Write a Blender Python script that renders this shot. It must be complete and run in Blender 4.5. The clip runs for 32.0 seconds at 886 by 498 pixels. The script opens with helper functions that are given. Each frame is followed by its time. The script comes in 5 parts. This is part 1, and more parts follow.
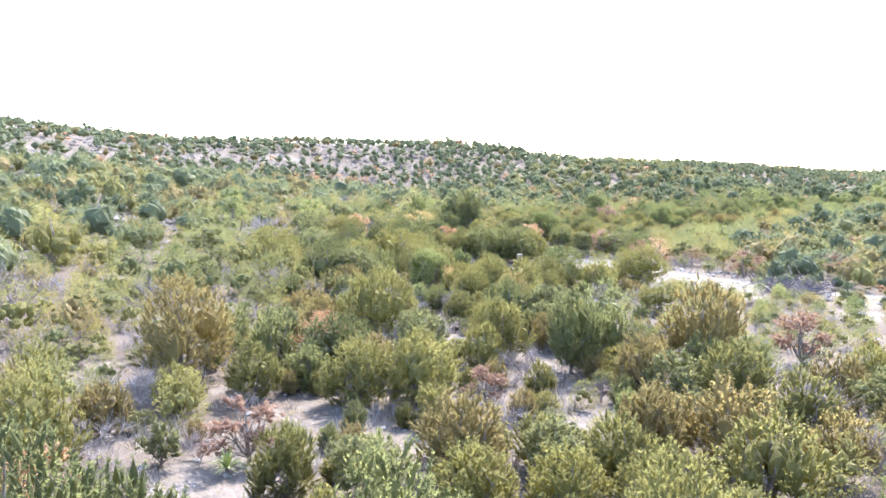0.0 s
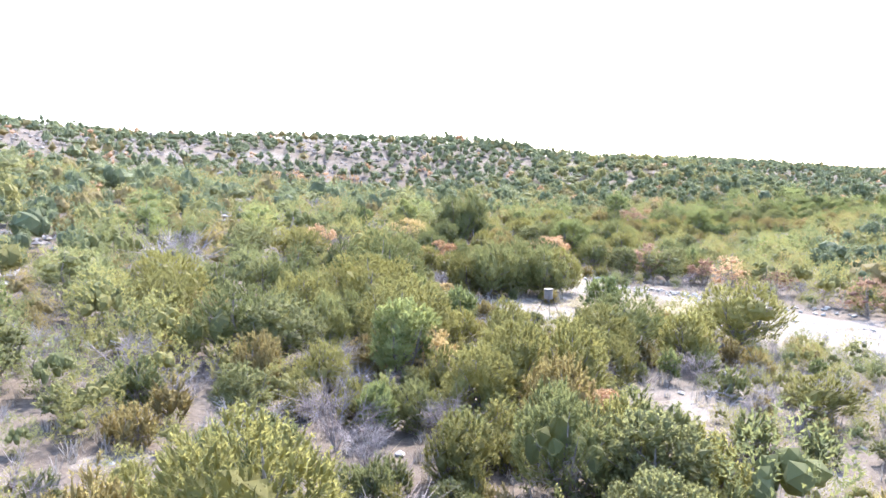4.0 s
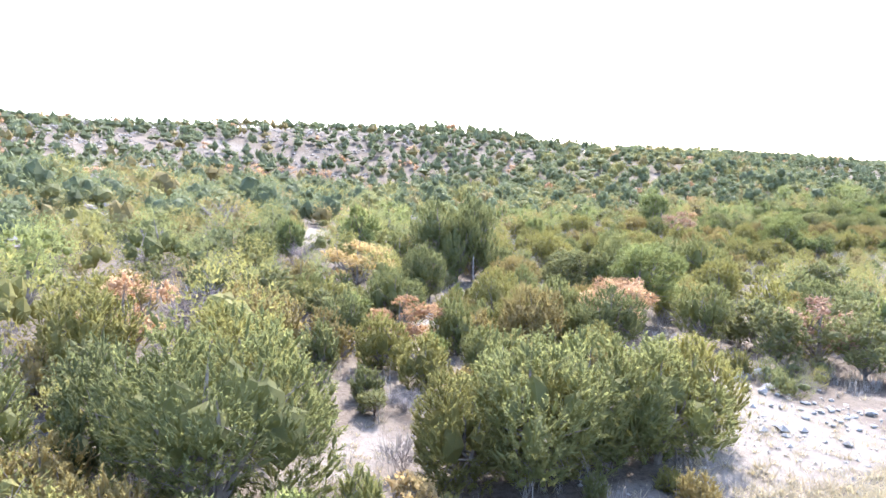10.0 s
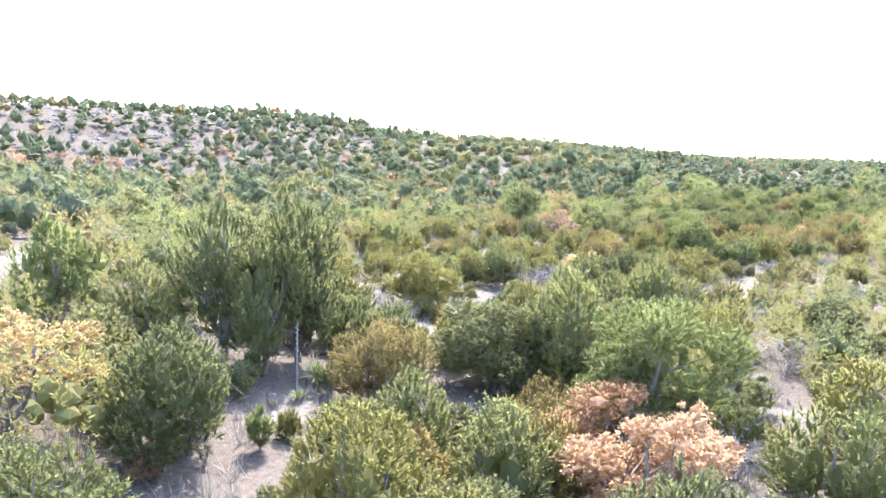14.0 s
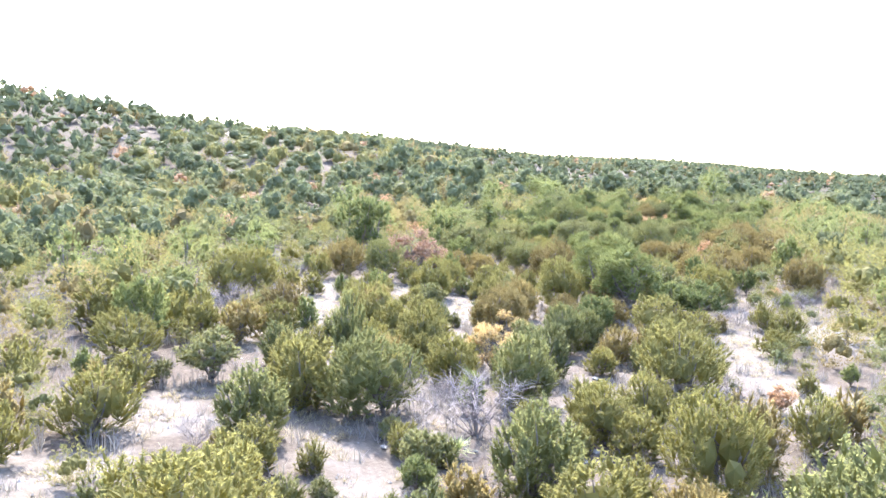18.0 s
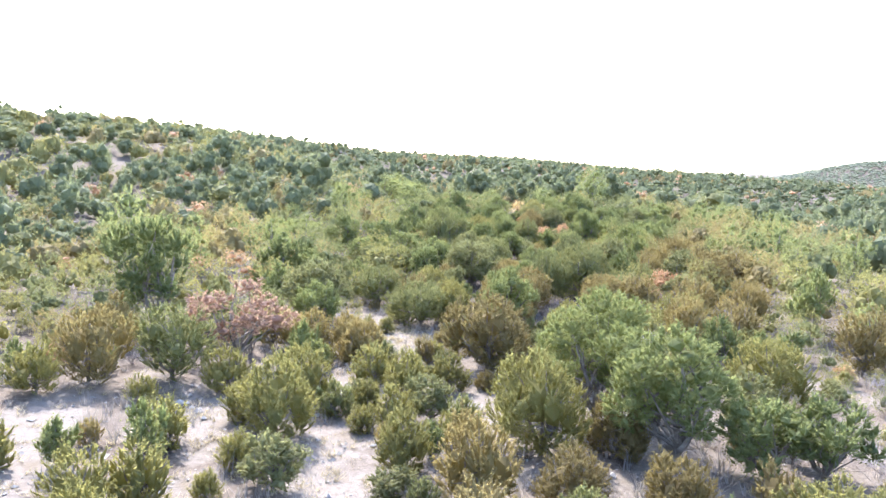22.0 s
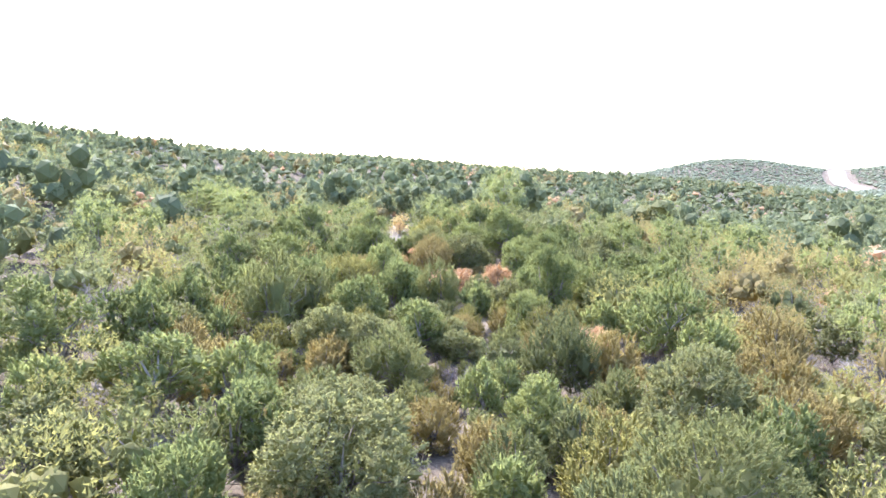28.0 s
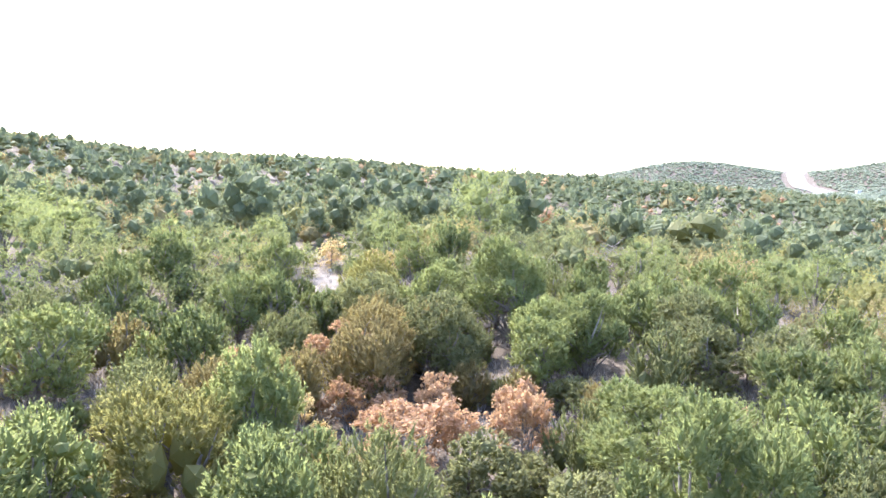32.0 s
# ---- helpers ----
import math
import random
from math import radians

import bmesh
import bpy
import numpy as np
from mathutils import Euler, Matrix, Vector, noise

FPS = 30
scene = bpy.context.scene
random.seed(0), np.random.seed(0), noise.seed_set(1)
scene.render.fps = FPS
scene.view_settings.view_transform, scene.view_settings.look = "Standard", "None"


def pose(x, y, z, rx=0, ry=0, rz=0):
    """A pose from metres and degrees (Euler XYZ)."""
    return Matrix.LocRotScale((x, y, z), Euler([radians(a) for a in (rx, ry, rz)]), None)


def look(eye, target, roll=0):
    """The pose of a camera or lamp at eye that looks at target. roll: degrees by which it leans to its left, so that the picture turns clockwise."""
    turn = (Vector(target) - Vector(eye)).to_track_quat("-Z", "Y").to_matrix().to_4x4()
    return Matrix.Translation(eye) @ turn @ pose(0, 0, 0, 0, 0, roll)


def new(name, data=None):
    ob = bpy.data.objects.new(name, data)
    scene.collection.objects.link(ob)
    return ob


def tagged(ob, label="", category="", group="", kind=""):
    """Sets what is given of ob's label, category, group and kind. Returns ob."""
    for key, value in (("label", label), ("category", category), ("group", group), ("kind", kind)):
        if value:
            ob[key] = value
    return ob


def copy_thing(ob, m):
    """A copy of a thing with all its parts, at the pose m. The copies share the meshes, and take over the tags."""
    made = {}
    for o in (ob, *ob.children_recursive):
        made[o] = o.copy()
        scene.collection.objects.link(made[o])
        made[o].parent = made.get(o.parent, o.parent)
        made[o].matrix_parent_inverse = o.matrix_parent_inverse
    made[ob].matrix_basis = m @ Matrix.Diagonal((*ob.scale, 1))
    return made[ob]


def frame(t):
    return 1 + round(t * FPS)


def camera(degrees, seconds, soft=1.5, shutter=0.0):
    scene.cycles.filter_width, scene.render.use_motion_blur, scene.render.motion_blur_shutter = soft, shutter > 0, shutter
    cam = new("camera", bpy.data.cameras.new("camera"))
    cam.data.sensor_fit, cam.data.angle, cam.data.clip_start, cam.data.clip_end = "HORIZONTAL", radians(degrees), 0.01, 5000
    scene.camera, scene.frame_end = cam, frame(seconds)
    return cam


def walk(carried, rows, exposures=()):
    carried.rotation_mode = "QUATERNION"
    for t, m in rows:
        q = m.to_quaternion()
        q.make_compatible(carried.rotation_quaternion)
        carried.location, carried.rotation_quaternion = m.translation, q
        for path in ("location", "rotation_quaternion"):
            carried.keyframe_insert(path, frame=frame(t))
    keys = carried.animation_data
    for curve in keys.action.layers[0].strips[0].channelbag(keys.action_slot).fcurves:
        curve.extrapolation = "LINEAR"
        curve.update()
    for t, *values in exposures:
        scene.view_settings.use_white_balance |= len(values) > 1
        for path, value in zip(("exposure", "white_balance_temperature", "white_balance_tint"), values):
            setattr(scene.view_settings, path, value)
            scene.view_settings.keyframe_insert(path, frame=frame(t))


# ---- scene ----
cam = camera(63.3, 32.0)
METRES, EYE, TILT, LEAN, TURN = 206.0, 10.0, -5.35, 0.0, 0.0
ROWS = [
    (0.0, 0.0, 0.0, 0.0, 0.0, 0.0, -0.0),
    (0.5, 0.0002, 0.0134, 0.0012, 0.01, -0.02, 0.02),
    (1.0, 0.0005, 0.0271, 0.0025, 0.01, -0.02, 0.03),
    (1.5, 0.0009, 0.0411, 0.0038, 0.02, -0.04, 0.04),
    (2.0, 0.0013, 0.0551, 0.0052, 0.03, -0.03, 0.05),
    (2.5, 0.0018, 0.0695, 0.0065, 0.03, -0.04, 0.06),
    (3.0, 0.0022, 0.0838, 0.0078, 0.03, -0.03, 0.08),
    (3.5, 0.0026, 0.0982, 0.0092, 0.04, -0.05, 0.1),
    (5.5, 0.0039, 0.1559, 0.015, 0.05, -0.18, 0.13),
    (6.0, 0.0044, 0.1695, 0.0162, 0.06, -0.18, 0.14),
    (6.5, 0.0049, 0.183, 0.0175, 0.07, -0.16, 0.16),
    (7.0, 0.0053, 0.1964, 0.0188, 0.07, -0.16, 0.15),
    (7.5, 0.0056, 0.2102, 0.02, 0.09, -0.15, 0.12),
    (8.0, 0.006, 0.224, 0.0212, 0.12, -0.17, 0.16),
    (8.5, 0.0063, 0.2381, 0.0225, 0.14, -0.17, 0.14),
    (9.0, 0.0067, 0.252, 0.0236, 0.11, -0.17, 0.11),
    (9.5, 0.0071, 0.2659, 0.0247, -0.09, -0.29, 0.08),
    (10.0, 0.0075, 0.2799, 0.0257, -0.56, -0.41, 0.11),
    (10.5, 0.0079, 0.2941, 0.0268, -1.94, -0.55, 0.18),
    (11.0, 0.0083, 0.3085, 0.0277, -3.63, -0.67, 0.3),
    (11.5, 0.0089, 0.3229, 0.0288, -5.49, -0.75, 0.47),
    (12.0, 0.0096, 0.3374, 0.0298, -7.19, -0.85, 0.55),
    (12.5, 0.0104, 0.3522, 0.0309, -8.65, -0.94, 0.64),
    (13.0, 0.0116, 0.3674, 0.0324, -10.24, -1.02, 0.76),
    (13.5, 0.0133, 0.383, 0.0339, -12.03, -1.1, 0.89),
    (14.0, 0.0152, 0.3986, 0.0356, -13.85, -1.18, 0.99),
    (14.5, 0.0175, 0.4138, 0.0372, -15.7, -1.25, 1.09),
    (16.5, 0.0316, 0.4753, 0.0442, -22.76, -1.6, 1.53),
    (17.0, 0.0365, 0.4913, 0.0458, -24.72, -1.66, 1.65),
    (17.5, 0.0418, 0.5072, 0.0474, -26.73, -1.73, 1.77),
    (18.0, 0.0476, 0.5233, 0.0491, -28.65, -1.84, 1.92),
    (18.5, 0.054, 0.5395, 0.0508, -30.54, -1.89, 2.03),
    (19.0, 0.0606, 0.5555, 0.0526, -32.31, -2.0, 2.15),
    (19.5, 0.0676, 0.5703, 0.0542, -34.05, -2.14, 2.23),
    (20.0, 0.0747, 0.5843, 0.0557, -35.8, -2.26, 2.32),
    (20.5, 0.0822, 0.5978, 0.0571, -37.58, -2.34, 2.44),
    (21.0, 0.09, 0.6109, 0.0583, -39.08, -2.41, 2.52),
    (21.5, 0.0982, 0.6237, 0.0593, -40.4, -2.5, 2.61),
    (22.0, 0.1067, 0.6362, 0.0602, -41.76, -2.62, 2.69),
    (22.5, 0.1156, 0.6486, 0.061, -43.05, -2.73, 2.76),
    (23.0, 0.1247, 0.6608, 0.0619, -44.42, -2.85, 2.86),
    (23.5, 0.1343, 0.6726, 0.0626, -45.93, -2.94, 2.97),
    (24.0, 0.1444, 0.6843, 0.0634, -47.55, -3.04, 3.09),
    (24.5, 0.1549, 0.6961, 0.0643, -49.13, -3.14, 3.2),
    (25.0, 0.1658, 0.7076, 0.0652, -50.3, -3.21, 3.35),
    (25.5, 0.1773, 0.7192, 0.0662, -51.17, -3.26, 3.43),
    (27.5, 0.2288, 0.765, 0.0716, -52.84, -3.27, 3.72),
    (28.0, 0.2428, 0.7765, 0.0728, -52.85, -3.26, 3.74),
    (28.5, 0.2568, 0.7876, 0.074, -53.15, -3.29, 3.79),
    (29.0, 0.2708, 0.7986, 0.075, -53.55, -3.26, 3.84),
    (29.5, 0.2852, 0.8094, 0.0758, -53.99, -3.24, 3.88),
    (30.0, 0.2995, 0.8201, 0.0767, -54.52, -3.2, 3.92),
    (30.5, 0.314, 0.8308, 0.0776, -55.06, -3.19, 3.96),
    (31.0, 0.329, 0.8417, 0.0783, -55.62, -3.18, 3.98),
    (31.5, 0.344, 0.8523, 0.0791, -56.0, -3.22, 4.0),
    (32.0, 0.3587, 0.8628, 0.0798, -56.36, -3.26, 3.97),
]
walk(cam, [(t, pose(0, 0, EYE, TILT, LEAN, TURN) @ pose(METRES * x, METRES * y, METRES * z, 90 + pitch, roll, yaw)) for t, x, y, z, yaw, pitch, roll in ROWS],
     [(0.0, 3.07, 6100, 13), (9.0, 3.07, 6100, 13), (12.0, 3.18, 6100, 13), (14.0, 3.23, 6100, 13), (17.5, 3.24, 6100, 13), (19.0, 3.11, 6100, 13), (22.0, 3.07, 6100, 13), (26.0, 3.15, 6100, 13), (32.0, 3.17, 6100, 13)])

# ---- world, sun, exposure ----
SUN_AZ, SUN_EL = 22.0, 48.0          # degrees right of +y, above the horizon
world = bpy.data.worlds.new("world")
scene.world = world
world.use_nodes = True
wn = world.node_tree.nodes
sky = wn.new("ShaderNodeTexSky")
sky.sky_type = "NISHITA"
sky.sun_disc = False
sky.sun_elevation = radians(SUN_EL)
sky.sun_rotation = radians(SUN_AZ)
sky.air_density, sky.dust_density, sky.ozone_density = 1.0, 1.5, 1.0
wn["Background"].inputs["Strength"].default_value = 0.15
world.node_tree.links.new(sky.outputs["Color"], wn["Background"].inputs["Color"])

sun_data = bpy.data.lights.new("sun", "SUN")
sun_data.energy, sun_data.angle, sun_data.color = 2.3, radians(0.53), (1.0, 0.95, 0.88)
sun = new("sun", sun_data)
sun_from = Vector((math.sin(radians(SUN_AZ)) * math.cos(radians(SUN_EL)), math.cos(radians(SUN_AZ)) * math.cos(radians(SUN_EL)), math.sin(radians(SUN_EL))))
sun.matrix_world = look(sun_from * 60, (0, 0, 0))


# ---- materials ----
def material(name, build):
    m = bpy.data.materials.new(name)
    m.use_nodes = True
    build(m.node_tree, m.node_tree.nodes["Principled BSDF"])
    return m


def put(tree, kind, **values):
    n = tree.nodes.new(kind)
    for k, v in values.items():
        if k in n.inputs:
            n.inputs[k].default_value = v
    return n


def noise_tex(tree, scale, detail=4.0, coord="Object", rough=0.55):
    c = tree.nodes.new("ShaderNodeTexCoord")
    n = put(tree, "ShaderNodeTexNoise", Scale=scale, Detail=detail, Roughness=rough)
    tree.links.new(c.outputs[coord], n.inputs["Vector"])
    return n.outputs["Fac"]


def ramp(tree, fac, stops):
    n = tree.nodes.new("ShaderNodeValToRGB")
    e = n.color_ramp.elements
    while len(e) < len(stops):
        e.new(0.5)
    for i, (p, c) in enumerate(stops):
        e[i].position, e[i].color = p, (*c, 1)
    tree.links.new(fac, n.inputs["Fac"])
    return n.outputs["Color"]


def blend(tree, fac, a, b, how="MIX"):
    n = tree.nodes.new("ShaderNodeMix")
    n.data_type, n.blend_type = "RGBA", how
    for value, socket in ((fac, n.inputs[0]), (a, n.inputs[6]), (b, n.inputs[7])):
        if hasattr(value, "links"):
            tree.links.new(value, socket)
        elif isinstance(value, tuple):
            socket.default_value = (*value, 1)
        else:
            socket.default_value = value
    return n.outputs[2]


def math_node(tree, op, a, b=0.0):
    n = tree.nodes.new("ShaderNodeMath")
    n.operation = op
    for i, v in enumerate((a, b)):
        if hasattr(v, "links"):
            tree.links.new(v, n.inputs[i])
        else:
            n.inputs[i].default_value = v
    return n.outputs[0]


def bump(tree, bsdf, height, strength, distance):
    n = put(tree, "ShaderNodeBump", Strength=strength, Distance=distance)
    tree.links.new(height, n.inputs["Height"])
    tree.links.new(n.outputs["Normal"], bsdf.inputs["Normal"])


TONES = {}


def foliage(name, dark, mid, light, glow=0.62, scatter=False):
    """Leaf sprays: colour varies from tree to tree, from spray to spray and over the crown."""
    TONES[name] = dark, mid, light, glow

    def build(tree, bsdf):
        info = tree.nodes.new("ShaderNodeObjectInfo")
        geo = tree.nodes.new("ShaderNodeNewGeometry")
        patch = noise_tex(tree, 2.6, 2.0)
        # from one tree of a joined stand to the next, or from one single tree to the next
        tone = noise_tex(tree, 0.42, 2.0) if scatter else info.outputs["Random"]
        v = math_node(tree, "ADD", math_node(tree, "MULTIPLY", geo.outputs["Random Per Island"], 0.16), math_node(tree, "MULTIPLY", tone, 0.75 if scatter else 0.42))
        v = math_node(tree, "ADD", v, math_node(tree, "MULTIPLY", patch, 0.12 if scatter else 0.44))
        col = ramp(tree, v, [(0.18, dark), (0.5, mid), (0.85, light)])
        tree.links.new(col, bsdf.inputs["Base Color"])
        bsdf.inputs["Roughness"].default_value = 0.75
        bsdf.inputs["Specular IOR Level"].default_value = 0.12
        tr = tree.nodes.new("ShaderNodeBsdfTranslucent")
        tree.links.new(blend(tree, 1.0, col, (1.12, 1.12, 0.9), "MULTIPLY"), tr.inputs["Color"])
        mix = put(tree, "ShaderNodeMixShader", Fac=glow)
        tree.links.new(bsdf.outputs[0], mix.inputs[1])
        tree.links.new(tr.outputs[0], mix.inputs[2])
        tree.links.new(mix.outputs[0], tree.nodes["Material Output"].inputs["Surface"])
    return material(name, build)


LEAF = {
    "juniper": foliage("juniper_foliage", (0.134, 0.124, 0.051), (0.217, 0.199, 0.081), (0.240, 0.218, 0.083)),
    "green": foliage("green_juniper_foliage", (0.100, 0.106, 0.057), (0.163, 0.167, 0.078), (0.202, 0.200, 0.091)),
    "brown": foliage("bronze_juniper_foliage", (0.153, 0.122, 0.063), (0.234, 0.187, 0.088), (0.253, 0.198, 0.090)),
    "oak": foliage("oak_foliage", (0.126, 0.125, 0.064), (0.183, 0.181, 0.089), (0.218, 0.213, 0.105)),
    "pinyon": foliage("pinyon_foliage", (0.109, 0.125, 0.058), (0.180, 0.195, 0.084), (0.223, 0.234, 0.100)),
    "red": foliage("red_oak_foliage", (0.255, 0.150, 0.088), (0.385, 0.245, 0.158), (0.440, 0.305, 0.215)),
    "rust": foliage("rusty_oak_foliage", (0.170, 0.105, 0.082), (0.262, 0.168, 0.132), (0.335, 0.225, 0.182)),
    "yellow": foliage("yellow_oak_foliage", (0.299, 0.218, 0.109), (0.421, 0.314, 0.167), (0.432, 0.336, 0.192)),
    # distance haze put into the leaf colour, greyer and bluer than the near trees
    "wood": foliage("hazed_far_foliage", (0.074, 0.082, 0.050), (0.139, 0.152, 0.086), (0.203, 0.219, 0.124), 0.5, True),
    "thicket": foliage("bare_thicket", (0.145, 0.128, 0.124), (0.228, 0.206, 0.200), (0.320, 0.294, 0.286), 0.3, True),
    # air haze over valley and mesa tinted into the scrub's colour, grey and bluish
    "mesa": foliage("hazed_far_scrub", (0.096, 0.107, 0.074), (0.161, 0.177, 0.126), (0.233, 0.251, 0.185), 0.3, True),
    "straw": foliage("dry_grass", (0.200, 0.162, 0.108), (0.320, 0.270, 0.192), (0.420, 0.365, 0.275), 0.5, True),
}


# the same leaves in stands too wide to tell tree from tree by their objects
STAND = {k: foliage(m.name + "_stand", *TONES[m.name][:3], 0.50, True) for k, m in list(LEAF.items()) if k in ("juniper", "green", "brown", "oak", "pinyon", "red")}


def bark_build(tree, bsdf):
    n = noise_tex(tree, 14.0, 5.0)
    tree.links.new(ramp(tree, n, [(0.3, (0.07, 0.055, 0.045)), (0.55, (0.17, 0.14, 0.115)), (0.8, (0.30, 0.26, 0.22))]), bsdf.inputs["Base Color"])
    bsdf.inputs["Roughness"].default_value = 0.9
    bump(tree, bsdf, n, 0.6, 0.02)


def twig_build(tree, bsdf):
    n = noise_tex(tree, 3.0, 3.0)
    info = tree.nodes.new("ShaderNodeObjectInfo")
    a = ramp(tree, n, [(0.3, (0.140, 0.122, 0.120)), (0.7, (0.250, 0.226, 0.222))])
    b = ramp(tree, n, [(0.3, (0.120, 0.086, 0.080)), (0.7, (0.215, 0.168, 0.155))])
    tree.links.new(blend(tree, info.outputs["Random"], a, b), bsdf.inputs["Base Color"])
    bsdf.inputs["Roughness"].default_value = 0.85


def dead_build(tree, bsdf):
    n = noise_tex(tree, 9.0, 4.0)
    tree.links.new(ramp(tree, n, [(0.3, (0.15, 0.135, 0.13)), (0.7, (0.32, 0.295, 0.28))]), bsdf.inputs["Base Color"])
    bsdf.inputs["Roughness"].default_value = 0.9


def dark_brush_build(tree, bsdf):
    n = noise_tex(tree, 5.0, 4.0)
    tree.links.new(ramp(tree, n, [(0.3, (0.06, 0.05, 0.055)), (0.7, (0.17, 0.14, 0.15))]), bsdf.inputs["Base Color"])
    bsdf.inputs["Roughness"].default_value = 0.9


def ground_build(tree, bsdf):
    """Pale caliche gravel where the ground is bare, leaf litter and dry grass elsewhere."""
    att = tree.nodes.new("ShaderNodeAttribute")
    att.attribute_name = "bare"
    fine = noise_tex(tree, 6.0, 6.0, "Object", 0.7)
    mid = noise_tex(tree, 0.9, 5.0, "Object", 0.6)
    big = noise_tex(tree, 0.16, 3.0)
    caliche = ramp(tree, fine, [(0.30, (0.094, 0.077, 0.064)), (0.46, (0.138, 0.118, 0.102)), (0.75, (0.180, 0.159, 0.141))])
    tan = ramp(tree, fine, [(0.30, (0.090, 0.073, 0.055)), (0.7, (0.145, 0.118, 0.088))])
    caliche = blend(tree, ramp(tree, mid, [(0.50, (0, 0, 0)), (0.68, (1, 1, 1))]), caliche, tan)
    litter = ramp(tree, fine, [(0.28, (0.046, 0.034, 0.026)), (0.5, (0.090, 0.070, 0.055)), (0.72, (0.134, 0.112, 0.092))])
    stony = ramp(tree, big, [(0.45, (0, 0, 0)), (0.62, (1, 1, 1))])
    litter = blend(tree, math_node(tree, "MULTIPLY", stony, 0.35), litter, caliche)
    edge = math_node(tree, "ADD", att.outputs["Fac"], math_node(tree, "MULTIPLY", math_node(tree, "SUBTRACT", mid, 0.5), 0.9))
    col = blend(tree, ramp(tree, edge, [(0.38, (0, 0, 0)), (0.62, (1, 1, 1))]), litter, caliche)
    tree.links.new(col, bsdf.inputs["Base Color"])
    bsdf.inputs["Roughness"].default_value = 0.95
    bsdf.inputs["Specular IOR Level"].default_value = 0.15
    bump(tree, bsdf, fine, 0.7, 0.08)


def stone_build(tree, bsdf):
    n = noise_tex(tree, 5.0, 5.0)
    info = tree.nodes.new("ShaderNodeObjectInfo")
    c = ramp(tree, n, [(0.3, (0.18, 0.163, 0.145)), (0.6, (0.29, 0.270, 0.246)), (0.8, (0.38, 0.36, 0.33))])
    tree.links.new(blend(tree, math_node(tree, "MULTIPLY", info.outputs["Random"], 0.35), c, (0.18, 0.16, 0.145)), bsdf.inputs["Base Color"])
    bsdf.inputs["Roughness"].default_value = 0.9
    bump(tree, bsdf, n, 0.5, 0.05)


def metal_build(base, rough, metallic):
    def build(tree, bsdf):
        n = noise_tex(tree, 7.0, 4.0)
        tree.links.new(ramp(tree, n, [(0.3, tuple(0.75 * c for c in base)), (0.6, base)]), bsdf.inputs["Base Color"])
        bsdf.inputs["Roughness"].default_value, bsdf.inputs["Metallic"].default_value = rough, metallic
    return build


def yucca_build(tree, bsdf):
    geo = tree.nodes.new("ShaderNodeNewGeometry")
    tree.links.new(ramp(tree, geo.outputs["Random Per Island"], [(0.0, (0.16, 0.19, 0.05)), (0.6, (0.34, 0.38, 0.11)), (1.0, (0.52, 0.48, 0.22))]), bsdf.inputs["Base Color"])
    bsdf.inputs["Roughness"].default_value = 0.55


def road_build(tree, bsdf):
    n = noise_tex(tree, 0.15, 5.0)
    tree.links.new(ramp(tree, n, [(0.3, (0.135, 0.125, 0.112)), (0.7, (0.185, 0.172, 0.156))]), bsdf.inputs["Base Color"])
    bsdf.inputs["Roughness"].default_value = 0.95


def white_build(tree, bsdf):
    n = noise_tex(tree, 0.8, 3.0)
    tree.links.new(ramp(tree, n, [(0.3, (0.30, 0.295, 0.29)), (0.7, (0.36, 0.36, 0.355))]), bsdf.inputs["Base Color"])
    bsdf.inputs["Roughness"].default_value = 0.6


BARK, TWIG, DEAD = material("bark", bark_build), material("grey_twigs", twig_build), material("dead_wood", dead_build)
DARK_BRUSH = material("dark_brush", dark_brush_build)
GROUND, STONE = material("caliche_ground", ground_build), material("limestone", stone_build)
BARREL, STEEL, LID = material("weathered_barrel", metal_build((0.150, 0.122, 0.106), 0.75, 0.0)), material("dull_steel", metal_build((0.130, 0.112, 0.102), 0.65, 0.3)), material("pale_lid", metal_build((0.185, 0.155, 0.135), 0.8, 0.0))
YUCCA, ROAD, WHITE = material("yucca_leaves", yucca_build), material("caliche_road", road_build), material("white_paint", white_build)


# ---- the lie of the land ----
# rises and hollows over a plain 9 m below the feeder's clearing: x, y, spread, height
RISES = []
RISES += [(-140, 610, 260, 22.57), (325, 362.5, 65, 0.91), (-32.5, -27.5, 65, 5.95), (-130, 200, 65, 14.56), (50, 200, 32, 0.62), (325, 200, 65, 6.17), (150, 220, 32, 7.34), (-30, 220, 32, -0.69), (-10, 320, 32, -1.05), (-50, 100, 32, 0.35), (10, 140, 32, 0.66), (90, 280, 32, 8.31), (227.5, 395, 65, -0.21), (70, 40, 32, 1.36), (110, 240, 32, -0.10), (190, 220, 32, -1.19), (455, 515, 130, 3.75), (190, 280, 32, 6.56), (-260, -70, 130, 9.39), (-50, 280, 32, 5.55), (30, 300, 32, 1.41), (130, 320, 32, 4.04), (110, 120, 32, 0.58), (150, 280, 32, -1.59)]
RISES += [(30, 80, 32, 0.93), (50, 0, 32, 1.49), (130, 395, 65, 13.89), (260, 265, 65, 5.92), (70, 120, 32, 3.52), (-130, 330, 65, 13.27), (190, 120, 32, 1.77), (110, 160, 32, 4.04), (30, 240, 32, 1.39), (190, 320, 32, -0.17), (30, 40, 32, 1.48), (900, 480, 260, -0.34), (150, 60, 32, 2.81), (-50, 240, 32, 0.16), (-50, 60, 32, -0.56), (292.5, 395, 65, 5.23), (-130, 37.5, 65, 4.54), (260, -200, 130, 3.25), (-50, 0, 32, -0.99), (-260, 450, 130, 13.21), (90, 320, 32, 3.86), (110, 0, 32, 0.61), (-260, 125, 130, 19.70), (-10, 0, 32, -0.96)]
